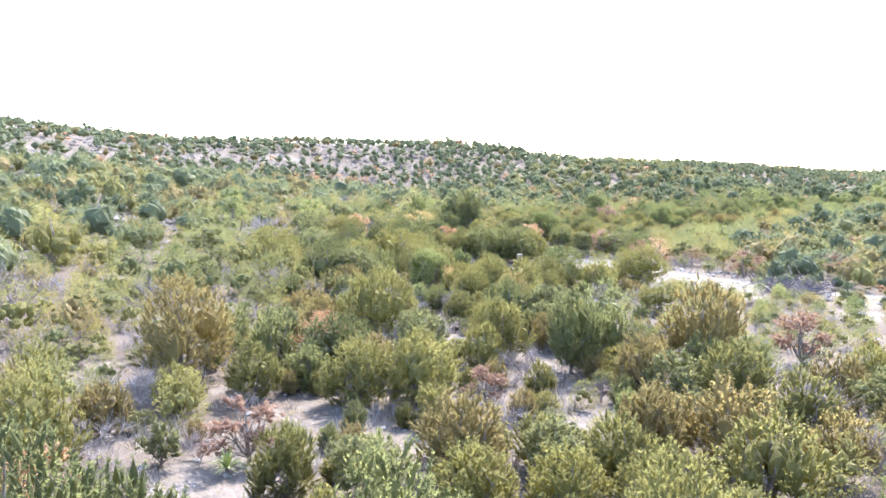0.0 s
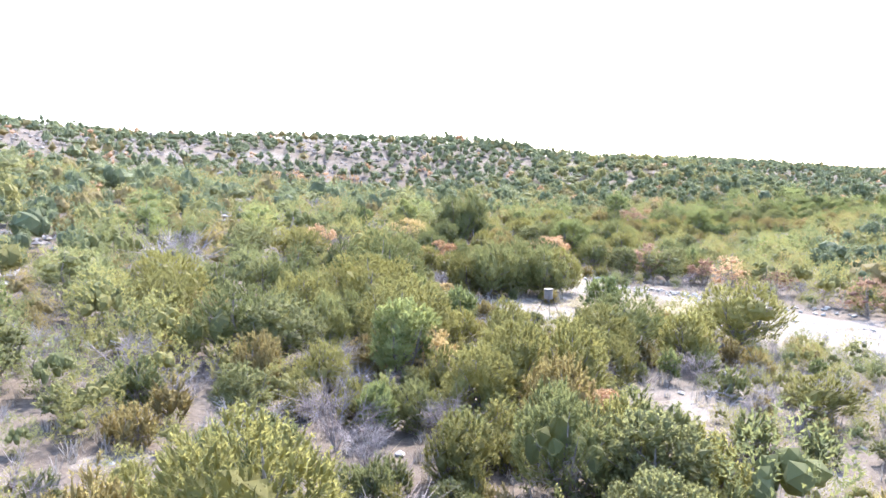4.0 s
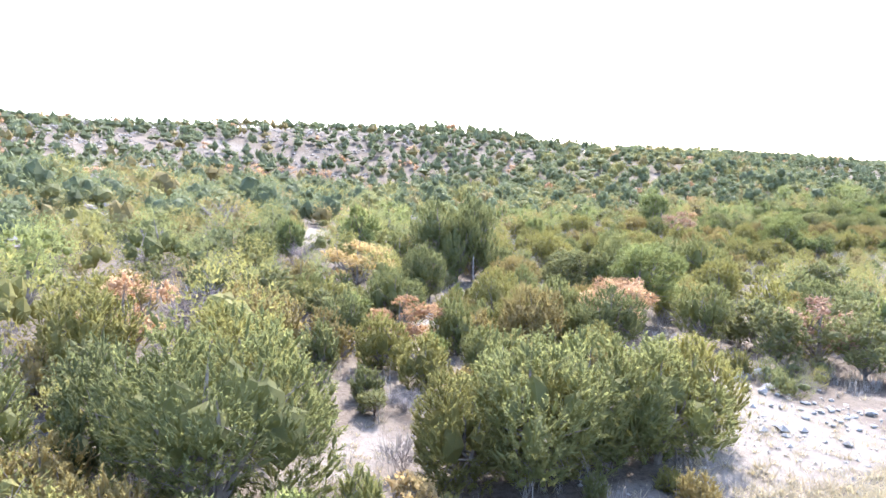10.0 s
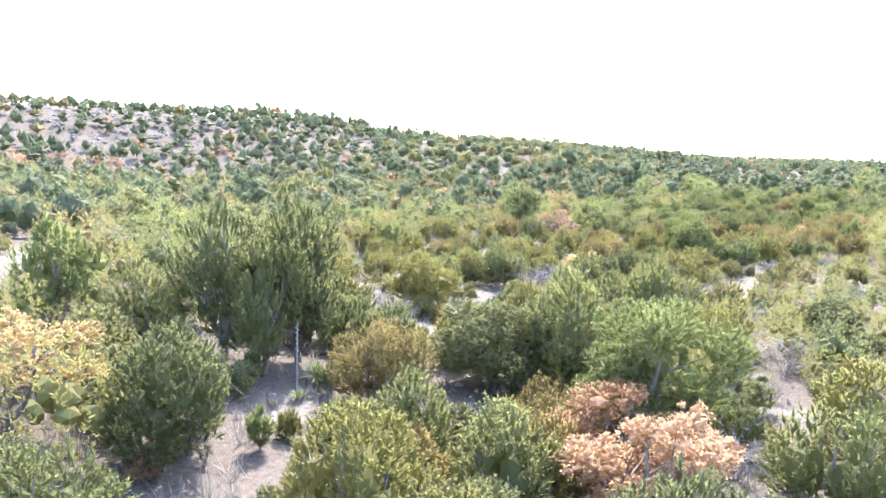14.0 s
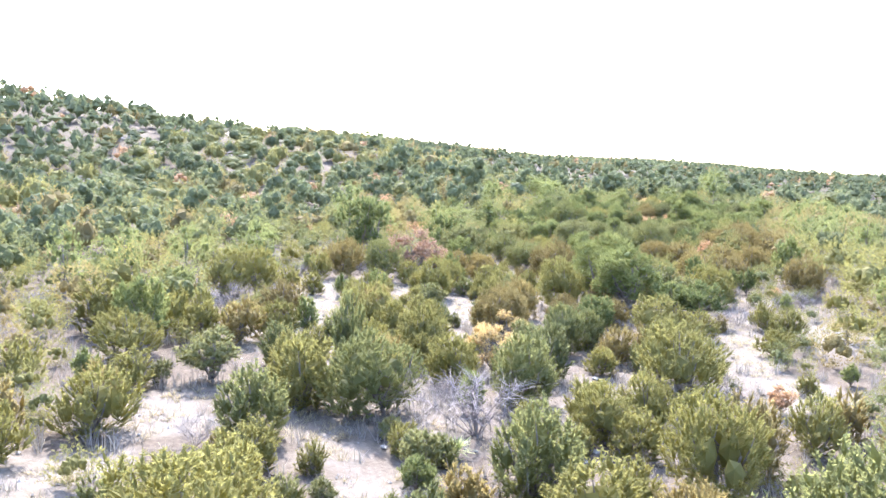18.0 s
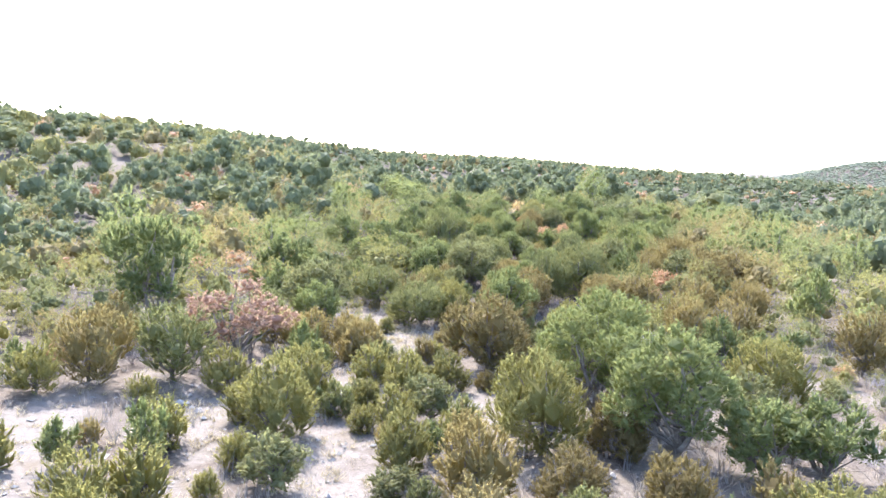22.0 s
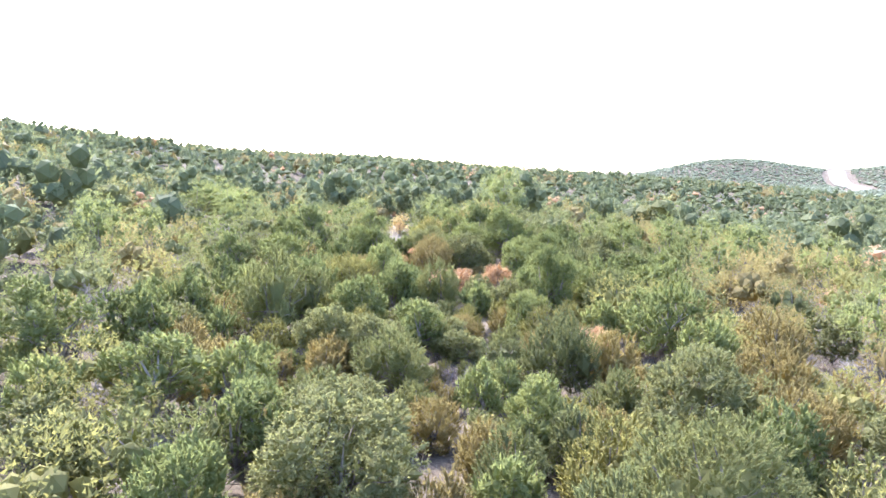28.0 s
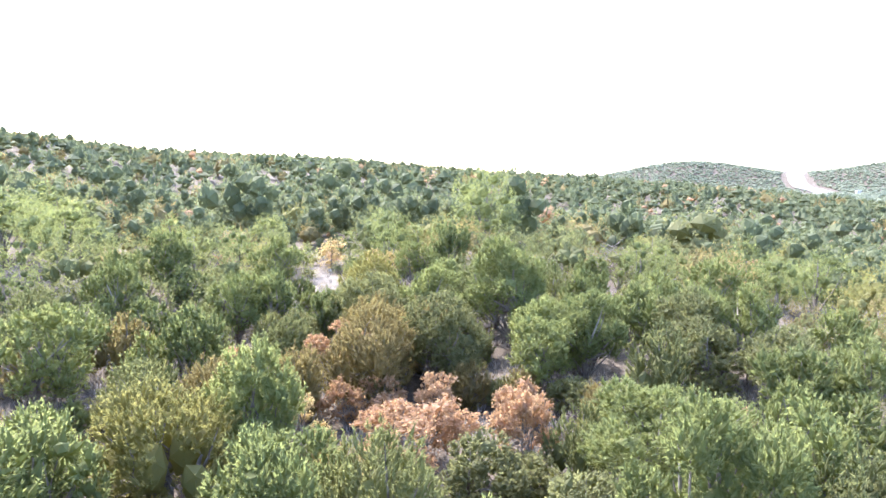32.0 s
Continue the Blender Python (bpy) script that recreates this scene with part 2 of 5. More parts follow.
RISES += [(-10, 240, 32, -7.50), (325, 515, 130, 13.33), (190, 160, 32, 3.56), (-30, 120, 32, 4.07), (10, 200, 32, 3.72), (-50, 160, 32, -1.53), (10, 320, 32, 15.31), (170, 180, 32, -3.59), (-50, 320, 32, 7.51), (130, 280, 32, -4.00), (195, -60, 65, 2.93), (150, 120, 32, 1.45), (-10, 260, 32, 7.40), (190, 240, 32, -3.23), (-195, -200, 130, 8.73), (50, 260, 32, 5.52), (325, 135, 65, -4.15), (-130, 395, 65, -5.40)]
# the far mesa and its neighbour beyond the valley, with the saddle that the road climbs to
RISES += [(900, 150, 60, 0.9), (900, 210, 60, 1.6), (900, 270, 60, -3.1), (900, 330, 60, -3.7), (900, 390, 60, 1.4), (900, 450, 60, 6.9), (960, 150, 60, 7.0), (960, 210, 60, 6.9), (960, 270, 60, 1.3), (960, 330, 60, 4.8), (960, 390, 60, 9.6), (960, 450, 60, 7.9), (1020, 150, 60, 8.7), (1020, 210, 60, 8.7), (1020, 390, 60, 6.2), (1020, 450, 60, 3.4)]
RISES += [(1100, 150, 60, 4.6), (1100, 210, 60, 4.8), (1100, 270, 60, -0.9), (1100, 330, 60, -2.0), (1100, 390, 60, 3.2), (1100, 450, 60, 3.9), (1180, 150, 60, 3.3), (1180, 210, 60, 5.1), (1180, 270, 60, 4.1), (1180, 330, 60, 3.7), (1180, 390, 60, 5.3), (1180, 450, 60, 4.7), (1250, 300, 200, 12.1)]
# open patches of bare ground: x, y, radius
BARE = []
BARE += [(-1.2, 22.7, 0.6), (-5.7, 25.6, 0.6), (5.5, 26.6, 0.6), (-2.8, 27.6, 0.6), (3.8, 28.2, 0.6), (-9.1, 28.7, 0.6), (-15.1, 31.1, 0.6), (17.3, 35.1, 0.9), (0.4, 38.9, 1.1), (12.8, 41.4, 0.8), (26.2, 42.8, 1.2), (-14.2, 43.9, 0.9), (-9.4, 44.3, 0.7), (11.7, 44.4, 0.6), (10.3, 49.0, 0.6), (10.5, 51.5, 0.8), (31.3, 51.9, 1.7), (-20.2, 56.9, 0.8), (-7.0, 58.4, 0.6), (-24.3, 58.5, 0.9), (25.6, 59.5, 1.4), (35.1, 61.7, 2.3), (-8.1, 62.5, 0.6), (-9.7, 66.5, 0.9), (-12.5, 67.6, 1.0), (-11.5, 67.9, 1.2), (7.7, 68.3, 0.9), (27.7, 68.9, 1.7), (25.9, 69.4, 1.9), (6.8, 69.6, 1.2)]
BARE += [(8.8, 69.7, 0.7), (29.7, 70.2, 1.7), (9.4, 72.1, 0.8), (4.1, 72.6, 1.2), (6.0, 72.8, 1.0), (9.0, 73.1, 1.3), (3.9, 73.8, 0.9), (6.9, 73.8, 1.1), (6.5, 75.2, 0.9), (10.2, 75.6, 1.2), (19.7, 76.7, 0.6), (13.0, 76.7, 0.6), (7.3, 76.7, 0.8), (-1.6, 76.8, 0.6), (10.2, 77.1, 0.8), (17.4, 77.5, 1.0), (14.2, 77.8, 1.0), (15.2, 78.0, 1.4), (-0.5, 78.2, 0.6), (-0.6, 79.9, 0.9), (18.5, 80.3, 0.9), (13.9, 80.5, 1.0), (1.3, 80.6, 0.6), (14.5, 81.1, 1.2), (10.7, 81.7, 0.6), (13.2, 82.0, 1.2), (16.6, 82.9, 1.0), (12.4, 83.0, 0.9), (13.2, 83.6, 1.1), (15.0, 85.2, 1.0)]
BARE += [(13.4, 86.6, 0.7), (14.0, 90.5, 0.8), (13.3, 92.1, 0.8), (0.7, 93.6, 0.6), (12.5, 94.0, 0.9), (14.0, 94.8, 0.6), (0.4, 95.3, 0.6), (13.3, 95.6, 0.8), (14.4, 95.9, 0.6), (1.8, 97.5, 0.6), (15.0, 97.5, 0.7), (20.6, 102.7, 0.8), (3.0, 103.9, 0.7), (21.8, 104.4, 0.8), (3.8, 105.0, 0.8), (9.4, 105.0, 0.6), (8.9, 106.3, 0.7), (23.7, 109.5, 0.6), (14.6, 119.2, 0.9), (-9.5, 119.3, 0.8), (9.1, 120.9, 0.8), (15.6, 121.5, 0.9), (9.0, 123.9, 0.6), (-9.8, 124.2, 1.1), (17.0, 125.2, 1.0), (47.1, 125.8, 0.8), (36.0, 126.4, 0.7), (39.5, 127.3, 1.1), (16.7, 128.1, 0.6), (25.2, 128.5, 0.6)]
BARE += [(9.6, 128.6, 0.6), (26.1, 129.0, 0.8), (21.1, 129.0, 0.6), (39.1, 129.1, 1.2), (10.4, 129.4, 0.8), (49.3, 129.4, 0.9), (17.4, 129.8, 0.6), (17.0, 130.4, 0.6), (39.6, 130.5, 0.6), (-9.9, 130.6, 0.8), (50.3, 131.0, 1.2), (49.1, 131.1, 1.4), (40.0, 131.2, 0.9), (17.7, 131.5, 0.6), (18.4, 131.5, 0.6), (4.7, 131.8, 0.8), (12.1, 131.8, 0.7), (13.3, 132.0, 1.0), (18.0, 132.4, 0.7), (41.6, 132.4, 0.9), (50.8, 132.5, 1.4), (49.6, 132.6, 1.2), (49.0, 133.0, 1.2), (51.6, 133.1, 0.8), (12.4, 133.1, 0.8), (41.6, 133.8, 0.8), (42.4, 133.8, 0.9), (12.9, 134.3, 0.7), (6.3, 134.6, 1.2), (43.2, 134.7, 0.7)]
BARE += [(44.5, 134.8, 0.9), (14.0, 135.1, 0.7), (51.9, 135.2, 1.1), (44.4, 135.7, 1.0), (44.9, 136.2, 0.9), (5.1, 136.7, 1.3), (7.9, 136.9, 1.0), (47.1, 137.5, 0.7), (57.0, 138.3, 0.6), (27.0, 138.7, 0.6), (49.5, 139.3, 0.6), (24.6, 140.0, 0.6), (52.1, 140.1, 0.6), (56.3, 141.7, 0.7), (29.4, 142.0, 0.6), (48.7, 142.1, 0.6), (18.0, 142.2, 0.8), (19.5, 142.8, 0.9), (4.5, 143.4, 0.6), (25.0, 143.5, 0.8), (18.5, 143.5, 0.6), (54.5, 144.0, 0.6), (56.7, 144.3, 0.8), (18.2, 144.3, 0.7), (18.9, 144.9, 0.6), (31.9, 145.4, 0.8), (21.5, 145.6, 0.7), (32.2, 146.2, 0.6), (25.1, 146.8, 0.8), (31.3, 147.3, 0.8)]
BARE += [(22.4, 147.9, 0.7), (23.1, 148.5, 0.7), (33.1, 148.8, 1.2), (33.2, 149.7, 0.6), (23.6, 149.7, 0.8), (59.2, 149.8, 0.6), (34.6, 150.7, 0.6), (24.6, 150.9, 1.1), (29.9, 151.4, 0.9), (6.8, 151.4, 0.6), (41.7, 151.6, 0.6), (34.6, 151.9, 1.0), (41.3, 152.1, 0.7), (35.8, 152.1, 0.9), (24.4, 152.8, 1.2), (27.2, 153.1, 0.6), (25.3, 153.7, 1.0), (31.6, 153.8, 0.7), (43.4, 154.0, 0.6), (25.4, 155.0, 1.5), (31.7, 155.0, 0.8), (60.7, 155.2, 0.7), (37.6, 155.3, 0.6), (51.4, 155.6, 0.6), (29.9, 156.0, 0.6), (26.6, 156.3, 0.6), (40.2, 156.4, 0.6), (33.2, 156.5, 0.6), (35.5, 156.5, 0.6), (58.2, 156.9, 0.6)]
BARE += [(33.0, 157.3, 0.6), (53.9, 157.4, 0.6), (39.5, 157.5, 0.6), (27.6, 157.7, 0.9), (32.7, 157.9, 0.9), (39.8, 158.1, 0.6), (43.1, 158.9, 0.6), (33.9, 159.3, 0.9), (27.7, 159.4, 1.2), (32.9, 159.8, 0.9), (31.1, 160.0, 0.6), (55.5, 160.1, 0.6), (46.1, 160.3, 1.1), (61.2, 161.0, 0.6), (45.1, 161.2, 0.6), (29.2, 161.3, 1.0), (53.7, 161.6, 0.6), (37.4, 161.9, 0.6), (48.5, 161.9, 0.7), (32.8, 162.1, 0.8), (10.6, 162.2, 0.6), (30.3, 162.9, 0.8), (45.9, 163.0, 0.7), (46.9, 163.3, 1.0), (11.3, 163.9, 0.6), (48.5, 165.1, 0.6), (47.8, 165.3, 0.6), (55.9, 165.7, 0.6), (49.3, 166.2, 0.6), (57.3, 166.9, 0.6)]
BARE += [(57.8, 167.9, 0.6), (47.5, 168.0, 0.9), (49.3, 168.0, 0.9), (75.2, 178.3, 0.6), (103.3, 183.2, 0.7), (71.4, 183.9, 0.6), (85.1, 200.7, 1.0), (85.3, 203.0, 0.6), (107.1, 208.0, 0.6), (108.5, 209.7, 0.6), (111.8, 213.4, 0.6), (116.1, 217.7, 0.6), (121.3, 223.9, 0.6)]
BARE += [(-6.4, 20.0, 1.6), (-6.2, 17.5, 1.2), (27, 67, 4.5), (32, 64, 4.5), (37, 61.5, 4.5), (22, 70, 4), (18, 73, 4), (13, 74, 4), (8.5, 71.5, 3.6), (16, 78.5, 4.5), (21, 80, 5), (27, 75, 5), (12.5, 80, 3.2), (14, 85, 3.0), (5, 73, 2.5), (19, 85, 3.0)]
# the pale glade that runs between the scattered junipers further on
GLADE_GROUND = [(107.1, 208.0, 1.2), (108.5, 209.9, 1.2), (110.2, 211.8, 1.1), (111.8, 213.6, 1.1), (114.0, 215.7, 1.1), (116.1, 217.9, 1.1), (118.6, 220.8, 1.1), (121.3, 223.9, 1.1), (-9.6, 123.2, 1.7), (-10.0, 126.6, 1.7), (-9.9, 120.6, 1.4), (-10.3, 130.6, 1.6), (4.8, 131.5, 2.2), (7.4, 128.0, 2.2), (9.0, 123.8, 1.8), (7.2, 124.6, 1.4), (4.6, 125.2, 1.6), (14.3, 119.4, 1.6), (13.6, 122.6, 1.2), (13.0, 116.6, 1.3), (9.2, 116.0, 1.6), (9.0, 119.6, 1.1)]


# the stony bank in leaf litter behind the feeder's clearing
BANK = [(17.8, 87.0, 2.2), (20.2, 84.6, 2.8), (23.6, 82.6, 3.2), (27.2, 80.0, 3.5), (31.0, 77.6, 3.5)]


def lie(x, y):
    """The ground's height at numpy arrays x, y."""
    x, y = np.asarray(x, float), np.asarray(y, float)
    z = np.full(np.broadcast(x, y).shape, -9.0)
    for cx, cy, s, a in RISES:
        z = z + a * np.exp(-((x - cx) ** 2 + (y - cy) ** 2) / (2.0 * s * s))
    near = np.exp(-((x - 40) ** 2 + (y - 110) ** 2) / (2 * 110.0 ** 2))
    return z + near * (0.10 * np.sin(x * 0.9 + 1.3 * np.sin(y * 0.37)) * np.sin(y * 0.8 + 0.7) + 0.06 * np.sin(2.1 * x + 0.5 * y) * np.sin(1.7 * y - 0.6 * x))


RISE = np.array(RISES, float)


def height(x, y):
    z = -9.0 + float((RISE[:, 3] * np.exp(-((x - RISE[:, 0]) ** 2 + (y - RISE[:, 1]) ** 2) / (2.0 * RISE[:, 2] ** 2))).sum())
    near = math.exp(-((x - 40) ** 2 + (y - 110) ** 2) / (2 * 110.0 ** 2))
    return z + near * (0.10 * math.sin(x * 0.9 + 1.3 * math.sin(y * 0.37)) * math.sin(y * 0.8 + 0.7) + 0.06 * math.sin(2.1 * x + 0.5 * y) * math.sin(1.7 * y - 0.6 * x))


def clearings(x, y):
    """Stony clearings on the hillside: above 0 in them."""
    return np.sin(x * 0.065 + 1.4 * np.sin(y * 0.047)) * np.sin(y * 0.08 + 0.9 * np.sin(x * 0.05) + 0.6) - 0.25


def bareness(x, y):
    """1 in the open patches, 0 away from them."""
    x, y = np.asarray(x, float), np.asarray(y, float)
    b = np.zeros(np.broadcast(x, y).shape)
    for cx, cy, r in BARE + GLADE_GROUND:
        d = np.sqrt((x - cx) ** 2 + (y - cy) ** 2)
        b = np.maximum(b, np.clip(1.55 - 0.80 * d / r, 0, 1))
    for cx, cy, r in BANK:
        b = b * np.clip((np.sqrt((x - cx) ** 2 + (y - cy) ** 2) / r - 0.65) / 0.45, 0, 1)
    return b


def mesh_from(name, verts, faces, mat, smooth=False):
    me = bpy.data.meshes.new(name)
    me.from_pydata(np.asarray(verts).tolist() if not isinstance(verts, list) else verts, [], np.asarray(faces).tolist() if not isinstance(faces, list) else faces)
    me.materials.append(mat)
    if smooth:
        me.polygons.foreach_set("use_smooth", [True] * len(me.polygons))
    me.update()
    return me


def grid_lines(stretches):
    out = []
    for a, b, step in stretches:
        n = max(1, round((b - a) / step))
        out += [a + (b - a) * i / n for i in range(n)]
    return np.array(out + [stretches[-1][1]])


def build_ground():
    gx = grid_lines([(-4500, -1500, 1000), (-1500, -500, 200), (-500, -200, 50), (-200, -45, 5), (-45, 125, 1.3), (125, 330, 4), (330, 780, 22), (780, 1120, 11), (1120, 1600, 60), (1600, 4500, 700)])
    gy = grid_lines([(-4500, -1500, 1000), (-1500, -300, 200), (-300, -40, 40), (-40, 8, 6), (8, 215, 1.3), (215, 440, 4), (440, 700, 13), (700, 1500, 80), (1500, 4500, 700)])
    X, Y = np.meshgrid(gx, gy)
    Z = lie(X, Y)
    n, m = len(gx), len(gy)
    idx = np.arange(n * m).reshape(m, n)
    faces = np.stack([idx[:-1, :-1], idx[:-1, 1:], idx[1:, 1:], idx[1:, :-1]], -1).reshape(-1, 4)
    me = mesh_from("ground", np.stack([X, Y, Z], -1).reshape(-1, 3), faces, GROUND, True)
    a = me.attributes.new("bare", "FLOAT", "POINT")
    far_bare = (0.14 + 0.9 * np.clip(clearings(X, Y), 0, 0.5)) * np.clip((Z - 9) / 8, 0, 1) * np.clip((-X) / 30, 0, 1) + (0.10 + 1.2 * np.clip(clearings(X, Y), 0, 0.5)) * np.clip((Z - 6) / 6, 0, 1) * (X > 800)
    soil = np.zeros(X.shape)
    for cx, cy, r in ((5, 30, 24), (10, 60, 22), (5, 90, 18), (14, 112, 18), (28, 134, 24), (42, 150, 20), (50, 160, 12)):
        soil = np.maximum(soil, np.clip(1.6 * (1 - np.hypot(X - cx, Y - cy) / r), 0, 1))
    a.data.foreach_set("value", np.maximum(np.maximum(bareness(X, Y), far_bare), 0.50 * soil).ravel())
    return tagged(new("ground", me), "pale stony caliche ground with leaf litter and dry grass", "ground", kind="structure")


build_ground()


def part(name, me, parent, label=""):
    """Links a mesh as one part under a thing or a part."""
    ob = new(name, me)
    ob.parent = parent
    return tagged(ob, label)


def thing(name, label, category, m=None, group="", kind=""):
    ob = new(name)
    ob.empty_display_size = 0.2
    if m is not None:
        ob.matrix_basis = m
    return tagged(ob, label, category, group, kind)


# ---- plants ----
def tube(verts, faces, pts, radii, sides, start=None):
    """A tapered tube along pts, appended to verts and faces; start: four vertices that it grows out of. Returns its rings."""
    pts = [np.array(p, float) for p in pts]
    rings = []
    for i, p in enumerate(pts):
        d = pts[min(i + 1, len(pts) - 1)] - pts[max(i - 1, 0)]
        d = d / (np.linalg.norm(d) + 1e-9)
        u = np.cross(d, (0.31, 0.95, 0.07) if abs(d[1]) < 0.9 else (1, 0, 0))
        u /= np.linalg.norm(u) + 1e-9
        w = np.cross(d, u)
        rings.append(list(range(len(verts), len(verts) + sides)))
        for k in range(sides):
            a = 2 * math.pi * k / sides
            verts.append(tuple(p + radii[i] * (math.cos(a) * u + math.sin(a) * w)))
    for low, high in zip(rings, rings[1:]):
        for k in range(sides):
            faces.append((low[k], low[(k + 1) % sides], high[(k + 1) % sides], high[k]))
    faces.append(tuple(rings[-1]))
    if start is not None:
        first = rings[0]
        q = np.array([verts[i] for i in start])
        f = np.array([verts[i] for i in first])
        best = min(range(4), key=lambda s: sum(float(np.linalg.norm(q[(k + s) % 4] - f[k % sides])) for k in range(4)))
        for k in range(4):
            a, b = start[(k + best) % 4], start[(k + 1 + best) % 4]
            c, e = first[(k + 1) % sides], first[k % sides]
            faces.append((a, b, c, e) if len({a, b, c, e}) == 4 else (a, b, c))
    return rings


g = (1 + 5 ** 0.5) / 2
ICO_V = np.array([(-1, g, 0), (1, g, 0), (-1, -g, 0), (1, -g, 0), (0, -1, g), (0, 1, g), (0, -1, -g), (0, 1, -g), (g, 0, -1), (g, 0, 1), (-g, 0, -1), (-g, 0, 1)]) / math.sqrt(1 + g * g)
ICO_F = np.array([(0, 11, 5), (0, 5, 1), (0, 1, 7), (0, 7, 10), (0, 10, 11), (1, 5, 9), (5, 11, 4), (11, 10, 2), (10, 7, 6), (7, 1, 8), (3, 9, 4), (3, 4, 2), (3, 2, 6), (3, 6, 8), (3, 8, 9), (4, 9, 5), (2, 4, 11), (6, 2, 10), (8, 6, 7), (9, 8, 1)])

OCT_V = np.array([(1, 0, 0), (-1, 0, 0), (0, 1, 0), (0, -1, 0), (0, 0, 1), (0, 0, -1)], float) * 1.15
OCT_F = np.array([(0, 2, 4), (2, 1, 4), (1, 3, 4), (3, 0, 4), (2, 0, 5), (1, 2, 5), (3, 1, 5), (0, 3, 5)])


HABITS = {
    # share of the boughs that is solid old growth, how upright the tufts are, tuft length and slimness, leaf length and breadth, space between tufts, stoutness
    "juniper": dict(core=0.48, up=1.05, tuft=0.40, slim=0.26, leaf=0.088, broad=0.38, gap=0.245, trunk=1.0),
    "oak": dict(core=0.45, up=0.40, tuft=0.30, slim=0.60, leaf=0.072, broad=0.62, gap=0.255, trunk=1.0),
    "pinyon": dict(core=0.42, up=0.65, tuft=0.32, slim=0.48, leaf=0.085, broad=0.38, gap=0.250, trunk=1.4),
    "tall": dict(core=0.50, up=1.05, tuft=0.40, slim=0.26, leaf=0.105, broad=0.36, gap=0.260, trunk=1.2),
    "autumn": dict(core=0.40, up=0.25, tuft=0.30, slim=0.62, leaf=0.085, broad=0.65, gap=0.31, trunk=0.9),
}


def boughs(habit, rng, few=0, broad=3.0):
    """Centres and half-axes of the rounded masses that make up a crown one metre high and wide."""
    c, r = [], []
    turn, lean, squash = rng.uniform(0, 6.28), rng.normal(size=2) * 0.07, rng.uniform(0.80, 1.15)
    if habit in ("juniper", "tall"):
        # several leaders of unequal height, spreading from the foot
        n = few or int(rng.integers(7, 12))
        for i in range(n):
            f = (i + 0.3) / n
            a = turn + i * 2.39996 + rng.uniform(-0.5, 0.5)
            w = rng.uniform(0.14, 0.23) * (1.35 if few else 1.0)
            off = (0.49 - w) * f ** 0.55
            top = (0.96 - 0.30 * f ** 2) * rng.uniform(0.84, 1.03)
            # small junipers are leafy to the ground, old ones bare at the foot
            low = rng.uniform(0.12, 0.38) if habit == "tall" else rng.uniform(0.0, 0.14) if broad < 3.0 else rng.uniform(0.02, 0.27)
            c.append((off * math.cos(a), off * math.sin(a) * squash, (top + low) / 2))
            r.append((w, w * rng.uniform(0.8, 1.2), (top - low) / 2))
    else:
        n, lo, hi, size, flat = {"oak": (10, 0.30, 0.78, 0.185, 0.85), "pinyon": (13, 0.34, 0.88, 0.145, 0.85), "autumn": (8, 0.26, 0.80, 0.145, 0.75)}[habit]
        n += int(rng.integers(-2, 3))
        if few:
            n, size = few, size * 1.35
        for i in range(n):
            f = (i + 0.5) / n
            z = lo + (hi - lo) * f + rng.uniform(-0.06, 0.06)
            reach = (0.49 - size) * (0.75 + 0.45 * f if f < 0.5 else max(0.12, 1 - ((f - 0.5) / 0.52) ** 2)) * rng.uniform(0.65, 1.2)
            a = turn + i * 2.39996 + rng.uniform(-0.5, 0.5)
            s = size * rng.uniform(0.70, 1.30)
            c.append((reach * math.cos(a), reach * math.sin(a) * squash, z))
            r.append((s, s * rng.uniform(0.85, 1.2), s * flat))
        if habit != "autumn":
            c.append((0, 0, 0.56))
            r.append((0.20, 0.20, 0.22))
    c, r = np.array(c), np.array(r)
    c[:, :2] += lean * c[:, 2:]
    return c, r


